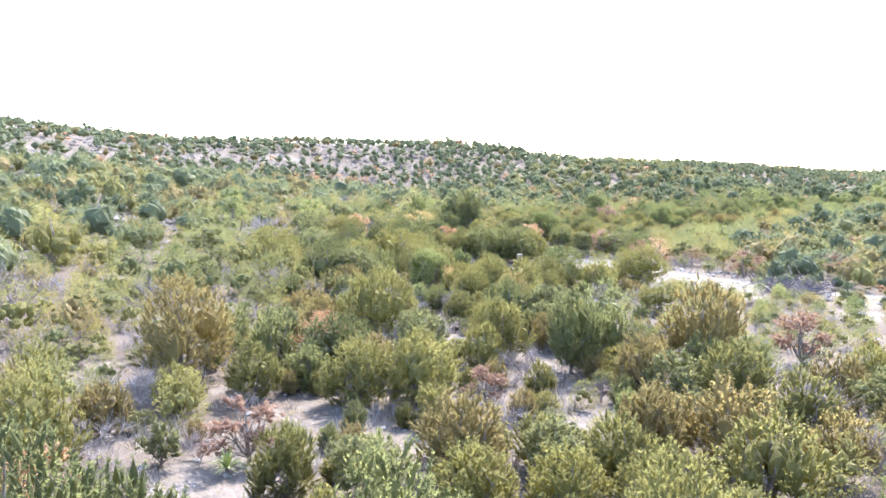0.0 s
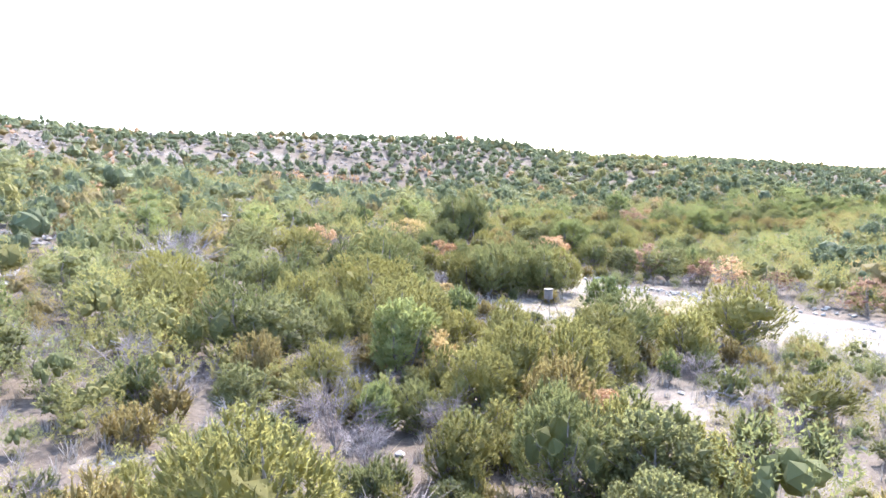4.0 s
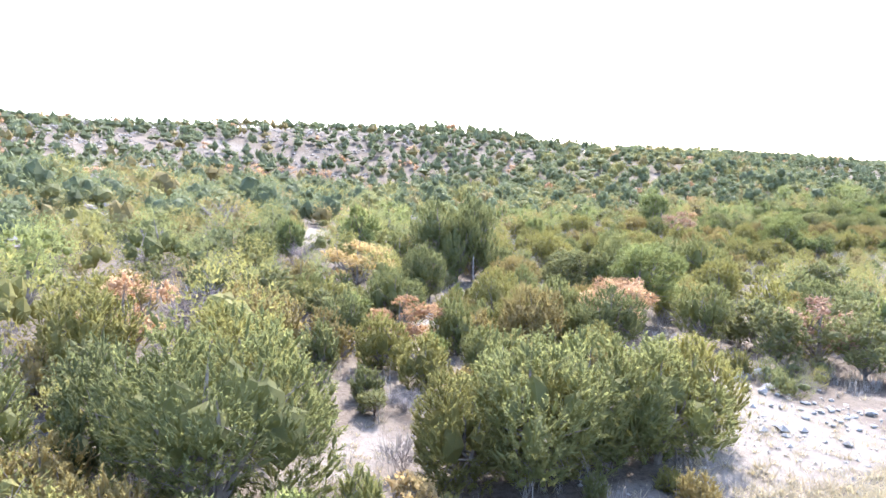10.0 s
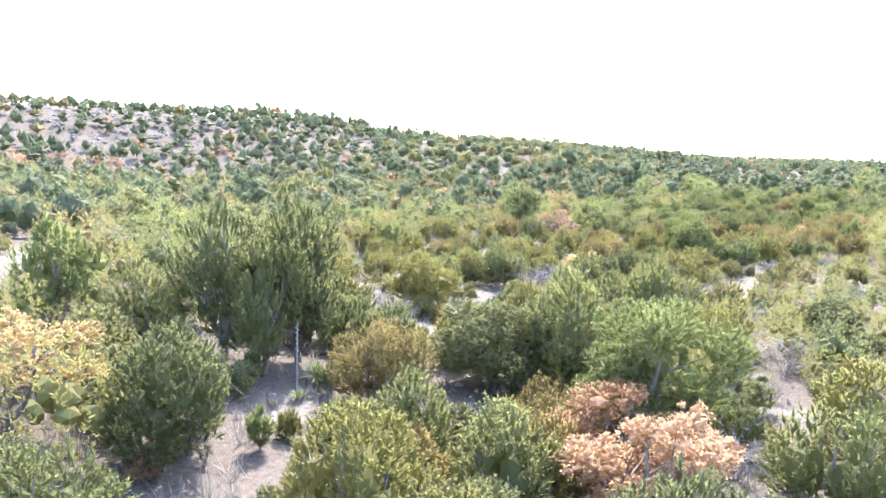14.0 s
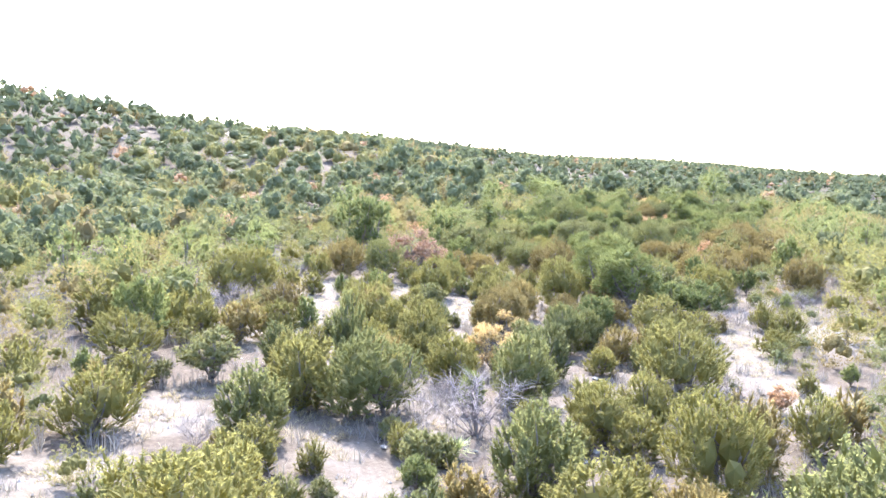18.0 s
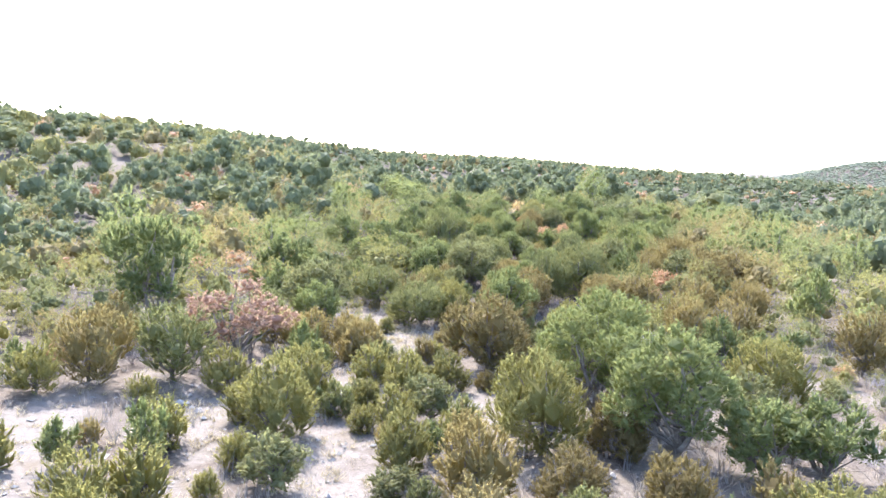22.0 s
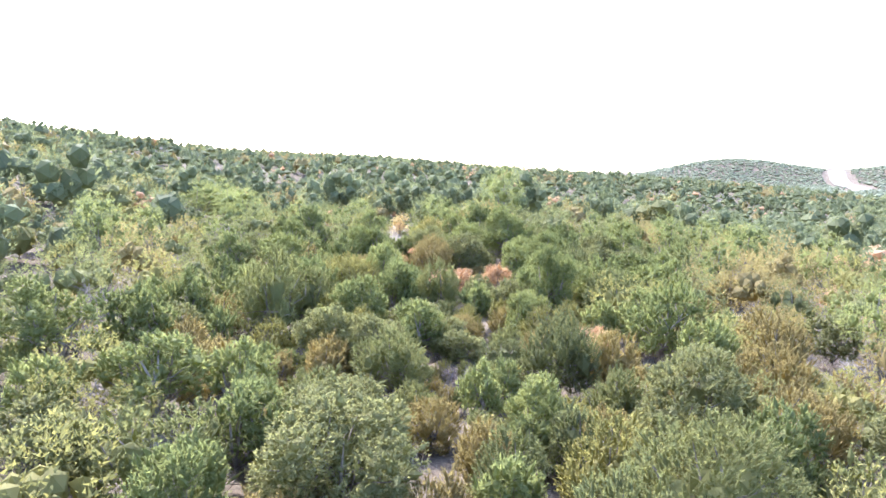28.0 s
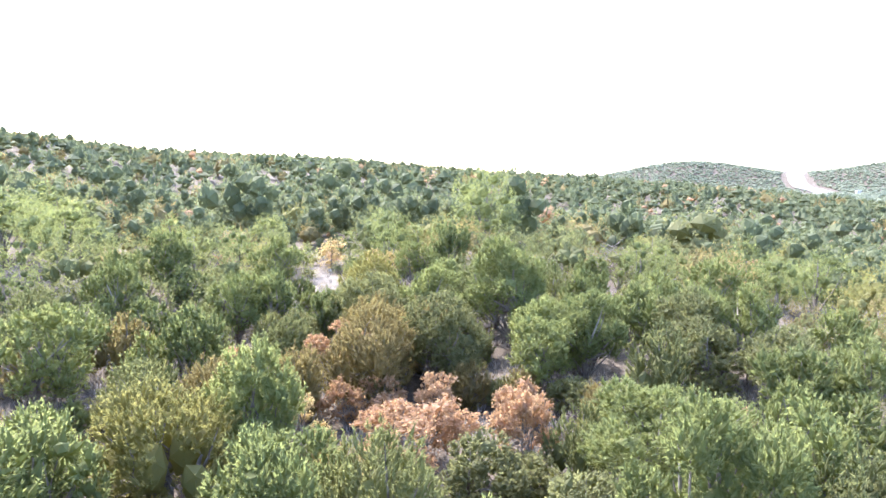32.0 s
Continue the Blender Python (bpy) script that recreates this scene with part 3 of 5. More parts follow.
def tree_meshes(habit, rng, broad, fine, coarse=1.0, blades=None, few=0, core=None):
    """Trunk and crown of a tree that is scaled from one metre to about broad: boughs covered in leafy tufts."""
    h = HABITS[habit]
    centres, radii = boughs(habit, rng, few, broad)
    grain = (1.75, 1.25, 1.0)[fine] * coarse
    gap, tuft = h["gap"] * grain / broad, h["tuft"] * grain ** 0.6 / broad
    # tufts stand evenly over each bough, where no other bough covers them
    at, out = [], []
    for i, (ctr, rad) in enumerate(zip(centres, radii)):
        area = 4 * math.pi * ((2 * (rad[0] * rad[2]) ** 1.6 + (rad[0] * rad[1]) ** 1.6) / 3) ** (1 / 1.6)
        n = max(3 if few else 8, int(area / gap ** 2))
        k = np.arange(n) + 0.5
        z = 1 - 2 * k / n
        a = k * 2.39996 + rng.uniform(0, 6)
        u = np.stack([np.sqrt(1 - z * z) * np.cos(a), np.sqrt(1 - z * z) * np.sin(a), z], 1) + rng.normal(size=(n, 3)) * 0.6 / math.sqrt(n)
        u /= np.linalg.norm(u, axis=1)[:, None]
        p = ctr + u * rad * rng.uniform(0.60, 1.14, (n, 1))
        keep = p[:, 2] > 0.03 + 0.06 * rng.random(n)
        for j, (c2, r2) in enumerate(zip(centres, radii)):
            if j != i:
                keep &= (((p - c2) / r2) ** 2).sum(1) > 0.86
        nrm = u / rad
        nrm /= np.linalg.norm(nrm, axis=1)[:, None]
        at.append(p[keep])
        out.append(nrm[keep])
    at, out = np.concatenate(at), np.concatenate(out)
    holes = at[rng.permutation(len(at))[:(7 if fine else 3)]]
    for hole in range(len(holes)):
        keep = np.linalg.norm((at - holes[hole]) * np.array([1, 1, 0.8]), axis=1) > rng.uniform(0.06, 0.13)
        if keep.sum() > 12:
            at, out = at[keep], out[keep]
    m = len(at)
    axis = out * 0.75 + np.array([0, 0, h["up"]]) + rng.normal(size=(m, 3)) * 0.22
    axis /= np.linalg.norm(axis, axis=1)[:, None]
    long = tuft * rng.uniform(0.5, 1.6, m)
    wide = long * h["slim"]
    side = np.cross(axis, rng.normal(size=(m, 3)))
    side /= np.linalg.norm(side, axis=1)[:, None]
    other = np.cross(axis, side)
    root = at - axis * (0.55 * long)[:, None]
    # the dense heart of each tuft: a five-sided spindle
    verts, faces, base = [], [], 0
    if fine:
        ring = []
        for q in range(5):
            a = 2 * math.pi * q / 5
            ring.append(root + axis * (0.42 * long)[:, None] + (math.cos(a) * side + math.sin(a) * other) * (0.34 * wide)[:, None] * rng.uniform(0.6, 1.4, (m, 1)))
        v = np.stack([root] + ring + [root + axis * (0.9 * long)[:, None]], 1).reshape(-1, 3)
        f = np.array([(0, 1 + (q + 1) % 5, 1 + q) for q in range(5)] + [(6, 1 + q, 1 + (q + 1) % 5) for q in range(5)])
        verts.append(v)
        faces += (f[None] + 7 * np.arange(m)[:, None, None]).reshape(-1, 3).tolist()
        base += 7 * m
    # leaves and sprigs round each tuft, pointing up and out along it
    nb = blades or (10, 16, 26)[fine]
    own = np.repeat(np.arange(m), nb)
    k = len(own)
    f = rng.uniform(0.05, 1.0, k)
    a = rng.uniform(0, 2 * math.pi, k)
    radial = np.cos(a)[:, None] * side[own] + np.sin(a)[:, None] * other[own]
    p = root[own] + axis[own] * (f * long[own])[:, None] + radial * (wide[own] * (0.35 + 0.65 * np.sin(np.pi * np.minimum(1, f + 0.15))) * rng.uniform(0.4, 1.25, k))[:, None]
    way = axis[own] * 0.8 + radial * 0.75 + rng.normal(size=(k, 3)) * (0.30 if habit in ("juniper", "pinyon") else 0.8)
    way /= np.linalg.norm(way, axis=1)[:, None]
    flat = np.cross(way, rng.normal(size=(k, 3)))
    flat /= np.linalg.norm(flat, axis=1)[:, None] + 1e-9
    ll = h["leaf"] * grain / broad * rng.uniform(0.6, 1.35, k)
    lw = ll * h["broad"] * rng.uniform(0.7, 1.2, k)
    v = np.stack([p - way * (0.4 * ll)[:, None] - flat * (0.5 * lw)[:, None], p - way * (0.3 * ll)[:, None] + flat * (0.5 * lw)[:, None], p + way * (0.6 * ll)[:, None]], 1).reshape(-1, 3)
    verts.append(v)
    faces += (np.arange(3 * k).reshape(-1, 3) + base).tolist()
    base += 3 * k
    # old growth inside the boughs
    for ctr, rad in zip(centres, radii):
        V, F = (OCT_V, OCT_F) if 0 < few < 4 else (ICO_V, ICO_F)
        verts.append(ctr + V * (1 + rng.uniform(-0.20, 0.16, (len(V), 1))) * rad * (core or h["core"]))
        faces += (F + base).tolist()
        base += len(V)
    crown = np.concatenate(verts)
    crown[:, 2] = np.maximum(crown[:, 2], 0.015)
    # stems and limbs, grown out of one another
    tv, tf = [], []
    r0 = rng.uniform(0.017, 0.024) * h["trunk"]
    sides = 6
    pts = [np.array([0, 0, -0.03]), np.array([0.004, 0, 0.05]), np.array([0.0, 0.006, 0.10]), np.array([0.02, -0.01, 0.30]), np.array([0.03, 0.02, 0.55]), np.array([0.01, 0.0, 0.84])]
    pts = [q + rng.normal(size=3) * 0.012 for q in pts]
    main = tube(tv, tf, pts, [1.35 * r0, 1.15 * r0, r0, 0.8 * r0, 0.55 * r0, 0.12 * r0], sides)
    shoots = [(main, pts)]
    stems = 3
    for s in range(stems if fine else 0):
        a = 2 * math.pi * s / stems + rng.uniform(-0.4, 0.4)
        k = int(round(a / (2 * math.pi) * sides)) % sides
        top = np.array([0.26 * math.cos(a), 0.26 * math.sin(a), rng.uniform(0.55, 0.75)])
        sp = [pts[1] + (top - pts[1]) * np.array([f ** 0.75, f ** 0.75, f]) + rng.normal(size=3) * 0.015 for f in (0.22, 0.45, 0.72, 1.0)]
        rings = tube(tv, tf, sp, [0.8 * r0, 0.65 * r0, 0.45 * r0, 0.1 * r0], 4, [main[1][k], main[1][(k + 1) % sides], main[2][(k + 1) % sides], main[2][k]])
        shoots.append((rings, sp))
    ends = np.concatenate([centres, at[rng.permutation(m)[:12]]]) if fine else centres[::2]
    for i, end in enumerate(ends):
        rings, sp = shoots[i % len(shoots)]
        j = int(min(len(sp) - 2, max(1 if len(sp) < 6 else 2, end[2] * 0.8 * (len(sp) - 1))))
        d = end - sp[j]
        limb = tube(tv, tf, [sp[j], sp[j] + d * 0.35 + np.array([0, 0, 0.01]), sp[j] + d * 0.66 + rng.normal(size=3) * 0.015, sp[j] + d * 0.98], [0.42 * r0, 0.34 * r0, 0.22 * r0, 0.05 * r0], 4 if fine == 2 else 3)
        tf.append((rings[j][0], limb[0][0], limb[0][1]))
    # dead twigs round the foot and through the lower crown
    for i in range((0, 22, 40)[fine]):
        rings, sp = shoots[i % len(shoots)]
        j = int(rng.integers(0 if len(sp) < 6 else 2, len(sp) - 1))
        a = rng.uniform(0, 2 * math.pi)
        reach = rng.uniform(0.20, 0.46)
        end = np.array([reach * math.cos(a), reach * math.sin(a), rng.uniform(0.06, 0.42)])
        twig = tube(tv, tf, [sp[j], (sp[j] + end) / 2 + rng.normal(size=3) * 0.02, end], [0.0075 / broad + 0.0015, 0.006 / broad + 0.001, 0.003 / broad], 3)
        tf.append((rings[j][0], twig[0][0], twig[0][1]))
    return (tv, tf), (crown, faces)


def shrub_meshes(rng, twigs, thick):
    """A leafless shrub, one metre high and wide: stems and a haze of twigs."""
    sv, sf, tv, tf = [], [], [], []
    for s in range(14):
        a, out = rng.uniform(0, 2 * math.pi), 0.46 * math.sqrt(rng.random())
        end = np.array([out * math.cos(a), out * math.sin(a), (0.95 - 1.6 * out * out) * rng.uniform(0.75, 1.0)])
        mid = end * np.array([0.40, 0.40, 0.5]) + rng.normal(size=3) * 0.03
        tube(sv, sf, [(0, 0, -0.03), mid, end], [0.0055, 0.0035, 0.0012], 4)
        for _ in range(twigs // 14):
            f = rng.uniform(0.25, 1.0)
            st = mid + (end - mid) * f if f > 0.45 else mid * (0.5 + f)
            dv = rng.normal(size=3) * 0.085 + np.array([0.06 * math.cos(a), 0.06 * math.sin(a), 0.07])
            tube(tv, tf, [st, st + dv * 1.3], [thick, 0.35 * thick], 3)
    return (sv, sf), (tv, tf)


KINDS = {
    "juniper": ("juniper_tree", "juniper", "juniper", "juniper", "olive-green bushy juniper tree with several stems"),
    "green": ("dark_juniper", "juniper", "green", "juniper", "dark green dense juniper tree on stony ground"),
    "brown": ("bronze_juniper", "juniper", "brown", "juniper", "bronze-tinged juniper tree with brownish foliage"),
    "oak": ("oak_tree", "oak", "oak", "oak tree", "grey-green scrub oak with a rounded leafy crown"),
    "pinyon": ("pinyon_tree", "pinyon", "pinyon", "pine tree", "bright green airy pinyon pine with a bare trunk"),
    "red": ("autumn_oak", "autumn", "red", "oak tree", "scrub oak with rust-red autumn leaves"),
    "yellow": ("autumn_oak", "autumn", "yellow", "oak tree", "scrub oak with yellow-orange autumn leaves"),
    "rust": ("rusty_oak", "autumn", "rust", "oak tree", "half-bare scrub oak with dull pinkish-brown leaves"),
    "tall": ("tall_juniper", "tall", "green", "juniper", "tall dark green juniper on slender bare trunks"),
    "bare": ("bare_shrub", "", "", "shrub", "leafless grey shrub with a haze of fine twigs"),
}
plant_rng = np.random.default_rng(7)
STOCK = {}


SIZE_CLASSES = (1.8, 2.9, 4.4, 6.2)


def stock(kind, fine, size, i):
    """The trunk and crown meshes of variant i of a kind and size, made once."""
    key = (kind, fine, size, i)
    if key not in STOCK:
        rng = np.random.default_rng(1000 + 37 * i + 11 * list(KINDS).index(kind) + 500 * fine + 5000 * size)
        _, habit, leaf, _, _ = KINDS[kind]
        if kind == "bare":
            stems, twigs = shrub_meshes(rng, (224, 350, 560)[fine], (0.0052, 0.0036, 0.0026)[fine])
            STOCK[key] = (("branchwork", mesh_from("branchwork", *stems, TWIG)), ("twig_crown", mesh_from("twig_crown", *twigs, TWIG)))
        else:
            trunk, crown = tree_meshes(habit, rng, SIZE_CLASSES[size], fine)
            STOCK[key] = (("trunk", mesh_from("trunk", *trunk, BARK)), ("crown", mesh_from("crown", *crown, LEAF[leaf])))
    return STOCK[key]


PROTO = {}
PLACED = []


def detail(off):
    """How finely a plant is built at that distance from the line of glades."""
    return 2 if off < 8 else 1 if off < 19 else 0


def plant(kind, x, y, tall, broad, fine):
    variants = 3
    i = int(plant_rng.integers(variants))
    m = Matrix.LocRotScale((x, y, height(x, y) - 0.04), Euler((0, 0, plant_rng.uniform(0, 2 * math.pi))), Vector((broad, broad * plant_rng.uniform(0.88, 1.1), tall)))
    PLACED.append((x, y, broad))
    size = 0 if broad < 2.3 else 1 if broad < 3.6 else 2 if broad < 5.3 else 3
    key = (kind, fine, size, i)
    if key in PROTO:
        ob = copy_thing(PROTO[key], m)
        ob.matrix_basis = m
        return ob
    name, _, _, category, label = KINDS[kind]
    ob = thing(name, label, category, m, group="scrub woodland")
    for pname, me in stock(kind, fine, size, i):
        part(pname, me, ob)
    PROTO[key] = ob
    return ob


# the line of glades that the flight follows: the closest plants are built finest
GLADES = [(0, 0), (1, 50), (3, 78), (8, 100), (16, 118), (27, 138), (38, 149), (52, 160), (75, 179), (102, 198)]


def from_glades(x, y):
    best = 1e9
    for (ax, ay), (bx, by) in zip(GLADES, GLADES[1:]):
        f = min(1.0, max(0.0, ((x - ax) * (bx - ax) + (y - ay) * (by - ay)) / ((bx - ax) ** 2 + (by - ay) ** 2)))
        best = min(best, math.hypot(x - ax - f * (bx - ax), y - ay - f * (by - ay)))
    return best


def all_from_glades(p):
    """The same for an array of points."""
    best = np.full(len(p), 1e9)
    for a, b in zip(GLADES, GLADES[1:]):
        a, b = np.array(a, float), np.array(b, float)
        f = np.clip(((p - a) @ (b - a)) / ((b - a) @ (b - a)), 0, 1)
        best = np.minimum(best, np.hypot(*(p - a - f[:, None] * (b - a)).T))
    return best


# stretches where the plants stay low, in front of the open gravel: x, y, radius
LOW = [(20, 50, 12), (27, 54, 12), (35, 51, 10), (7.5, 62, 5), (5, 66.5, 3.5), (12, 66, 4)]


def low_ground(x, y):
    return min(math.hypot(x - cx, y - cy) / r for cx, cy, r in LOW)


# the plants that stand along the flight: x, y, height, width of the crown
JUNIPERS = []
JUNIPERS += [(0.8, 17.8, 1.8, 2.2), (-4.3, 18.8, 1.8, 2.2), (9.0, 19.3, 2.2, 2.8), (5.0, 19.6, 2.0, 2.5), (-11.5, 19.7, 2.6, 3.3), (12.7, 24.4, 2.1, 2.6), (-9.7, 25.9, 1.4, 1.8), (-15.1, 26.0, 1.9, 2.4), (-3.4, 27.3, 2.1, 2.9), (11.3, 27.3, 2.6, 3.3), (-7.4, 27.8, 1.8, 2.3), (-0.9, 27.8, 2.7, 3.0), (18.4, 30.4, 1.8, 2.3), (8.2, 31.8, 1.3, 2.7), (3.1, 35.3, 2.5, 3.3), (14.2, 36.8, 1.3, 5.7), (-3.1, 37.1, 3.5, 4.4), (17.0, 42.2, 1.3, 5.4), (15.0, 50.3, 1.9, 8.1), (-4.2, 51.1, 2.0, 2.5), (3.4, 51.2, 3.2, 3.7), (-20.3, 52.9, 1.5, 3.5), (-29.1, 53.2, 4.5, 5.6), (3.8, 56.8, 3.1, 3.2)]
JUNIPERS += [(8.6, 57.5, 2.9, 3.9), (-1.4, 57.9, 3.3, 5.6), (-7.5, 58.6, 2.8, 2.4), (12.7, 58.9, 2.5, 2.8), (-29.1, 59.6, 2.0, 7.4), (-14.1, 60.9, 2.8, 3.5), (17.4, 63.2, 3.1, 5.2), (-15.4, 64.2, 3.2, 5.0), (33.0, 77.8, 2.1, 2.7), (-4.5, 79.5, 3.4, 4.1), (-10.7, 82.7, 3.1, 3.8), (1.2, 84.8, 1.9, 2.4), (-0.7, 87.0, 1.9, 2.4), (-12.9, 87.4, 2.2, 4.7), (15.4, 90.0, 1.1, 1.4), (24.6, 91.4, 2.3, 2.9), (2.4, 94.0, 1.8, 2.2), (21.2, 94.4, 2.2, 2.7), (-3.9, 95.8, 1.5, 1.8), (4.6, 96.0, 2.8, 3.3), (21.8, 101.0, 2.4, 3.0), (21.7, 108.9, 2.9, 3.6), (17.8, 115.8, 2.4, 3.0), (16.4, 117.4, 2.1, 2.7)]
JUNIPERS += [(7.6, 118.9, 1.7, 2.1), (6.2, 120.5, 2.4, 3.0), (11.7, 121.2, 2.5, 5.6), (32.2, 122.7, 1.7, 2.1), (32.0, 124.7, 1.0, 1.2), (26.2, 124.8, 1.4, 1.7), (24.6, 126.0, 1.0, 1.2), (26.3, 126.6, 1.8, 2.2), (28.5, 126.9, 1.7, 2.1), (38.5, 127.3, 1.0, 1.0), (19.1, 127.7, 1.0, 1.1), (27.1, 128.2, 1.4, 1.7), (24.3, 128.4, 1.0, 0.9), (31.6, 128.4, 2.9, 3.7), (48.5, 129.3, 2.2, 2.7), (8.3, 129.7, 1.3, 2.0), (34.4, 130.5, 2.1, 3.7), (10.7, 131.7, 1.6, 2.4), (43.0, 132.2, 1.3, 3.0), (49.7, 132.5, 2.0, 2.4), (17.7, 133.1, 2.1, 2.6), (36.8, 133.8, 2.0, 2.4), (46.7, 134.3, 1.8, 2.2), (17.9, 135.4, 1.7, 2.6)]
JUNIPERS += [(12.2, 136.2, 1.3, 1.6), (3.9, 136.6, 1.8, 2.2), (24.2, 136.7, 1.5, 1.8), (42.5, 136.8, 1.3, 2.8), (48.1, 136.9, 1.6, 2.0), (27.1, 137.0, 1.2, 1.5), (39.3, 137.1, 2.3, 4.2), (56.4, 137.3, 1.7, 2.1), (8.6, 137.6, 1.3, 1.7), (25.1, 138.1, 2.0, 2.7), (22.3, 138.3, 1.8, 2.2), (12.3, 139.5, 1.9, 3.4), (27.6, 141.8, 1.7, 2.2), (5.7, 141.9, 1.8, 2.2), (25.7, 142.8, 1.8, 2.2), (19.5, 143.4, 1.7, 2.1), (16.1, 144.2, 2.1, 2.6), (51.6, 144.4, 2.7, 3.3), (14.4, 144.6, 2.3, 2.9), (25.6, 144.8, 1.8, 2.8), (11.5, 145.4, 2.1, 2.7), (29.1, 146.2, 1.6, 1.9), (40.6, 147.1, 3.4, 3.8), (55.9, 147.9, 1.9, 2.4)]
JUNIPERS += [(26.0, 148.2, 1.7, 2.2), (35.6, 148.6, 1.8, 2.2), (38.5, 149.7, 1.0, 0.9), (26.7, 150.9, 1.7, 2.1), (28.5, 151.2, 1.6, 1.9), (37.9, 152.0, 1.3, 1.7), (36.7, 152.4, 1.0, 1.1), (54.3, 153.2, 2.2, 2.7), (33.9, 153.7, 2.4, 3.0), (40.5, 154.4, 1.7, 2.1), (43.0, 154.5, 1.5, 1.8), (61.5, 154.6, 1.8, 2.3), (30.5, 154.7, 1.4, 1.8), (19.3, 155.0, 2.6, 3.2), (25.5, 155.3, 1.3, 1.6), (33.8, 155.7, 1.3, 1.6), (21.7, 155.8, 2.9, 3.6), (36.6, 156.3, 2.2, 2.2), (40.5, 156.9, 1.7, 1.9), (54.1, 157.2, 1.8, 2.3), (24.7, 158.2, 1.5, 1.8), (34.8, 159.1, 1.6, 2.0), (31.4, 159.3, 1.0, 1.2), (28.3, 162.1, 1.7, 2.2)]
JUNIPERS += [(47.4, 164.9, 1.0, 1.0), (46.6, 165.5, 1.0, 0.7), (28.2, 169.2, 1.8, 2.3), (56.7, 171.8, 2.2, 2.7), (84.3, 184.5, 1.6, 2.0), (80.6, 188.9, 1.7, 2.1), (73.4, 189.2, 1.9, 2.4), (79.4, 190.4, 2.5, 3.1), (85.4, 194.9, 3.4, 4.2)]
GREEN_JUNIPERS = []
GREEN_JUNIPERS += [(-7.7, 31.9, 2.4, 2.8), (-4.7, 32.0, 2.0, 3.7), (-7.9, 34.0, 2.1, 2.8), (-9.0, 55.9, 3.0, 5.7), (-5.0, 57.0, 3.0, 2.2), (10.2, 60.6, 3.3, 4.8), (-26.3, 62.8, 2.9, 6.2), (-7.6, 67.7, 2.5, 2.9), (-13.9, 68.7, 2.5, 2.6), (-11.6, 71.3, 2.4, 3.7), (-3.6, 74.1, 3.9, 5.3), (-9.8, 75.0, 2.9, 3.4), (4.2, 77.3, 3.5, 4.4), (-24.1, 78.1, 3.3, 3.9), (8.5, 79.5, 3.0, 3.9), (10.2, 85.2, 2.1, 2.5), (3.7, 87.4, 2.0, 2.3), (-0.5, 94.6, 2.6, 3.2), (15.9, 95.7, 3.3, 3.3), (-5.1, 96.2, 1.8, 2.1), (8.3, 97.1, 2.7, 2.9), (-14.5, 99.2, 3.5, 4.1)]
GREEN_JUNIPERS += [(25.2, 100.5, 3.1, 3.6), (1.1, 101.1, 2.7, 3.8), (-12.7, 102.5, 2.2, 5.9), (-10.0, 105.3, 2.2, 2.6), (-10.8, 107.9, 2.9, 3.5), (6.2, 109.4, 2.4, 1.8), (-1.0, 109.3, 3.1, 3.5), (-10.6, 111.4, 2.7, 3.2), (16.2, 111.9, 3.2, 3.5), (22.9, 114.9, 3.5, 4.5), (-11.6, 115.6, 3.2, 3.5), (1.1, 125.4, 2.9, 3.4), (5.8, 126.9, 2.5, 2.9), (-3.0, 127.2, 2.5, 3.0), (3.7, 127.4, 3.3, 3.9), (15.0, 130.2, 1.8, 2.6), (26.1, 130.8, 2.6, 3.0), (19.9, 131.1, 2.4, 3.6), (28.8, 133.5, 2.3, 2.7), (21.1, 137.6, 3.1, 1.8), (35.0, 137.9, 2.1, 2.3), (36.6, 142.2, 1.4, 1.6), (33.4, 161.5, 3.0, 3.5)]
GREEN_JUNIPERS += [(70.8, 162.7, 2.2, 2.7), (66.5, 165.1, 3.2, 4.8), (50.3, 165.2, 2.3, 4.2), (95.8, 169.4, 2.8, 3.3), (52.2, 172.1, 2.3, 4.6), (51.2, 176.4, 2.5, 2.8), (78.6, 178.6, 1.6, 4.4), (60.5, 178.8, 2.6, 5.3), (72.7, 180.5, 2.9, 3.4), (78.6, 192.2, 4.0, 3.4), (110.1, 198.7, 4.1, 4.8), (88.2, 200.2, 2.8, 3.3), (108.5, 207.1, 2.7, 3.2), (91.2, 213.2, 2.8, 3.3), (92.3, 230.6, 3.9, 4.5)]
BROWN_JUNIPERS = []
BROWN_JUNIPERS += [(0.6, 20.8, 2.3, 2.9), (9.2, 22.5, 2.5, 3.1), (-11.0, 29.4, 3.5, 5.0), (-12.7, 76.3, 1.7, 2.0), (-19.2, 85.5, 2.4, 3.0), (-5.2, 87.4, 2.5, 3.0), (-3.2, 88.2, 1.9, 2.3), (-12.8, 90.2, 2.0, 5.2), (5.9, 91.0, 2.9, 3.7), (3.4, 91.4, 1.6, 1.9), (7.9, 102.3, 1.0, 0.9), (11.9, 103.7, 1.5, 1.8), (6.7, 105.4, 2.3, 3.6), (22.7, 119.3, 1.7, 2.1), (35.0, 121.0, 2.0, 2.4), (34.5, 134.8, 1.6, 1.9), (31.4, 141.0, 2.5, 3.4), (40.1, 141.6, 1.8, 2.1), (33.1, 142.5, 2.3, 2.8), (17.7, 143.1, 2.1, 2.5), (61.1, 143.6, 2.8, 3.4), (42.7, 145.4, 2.0, 2.4), (26.3, 146.3, 2.0, 2.4), (21.2, 147.5, 2.1, 2.6)]
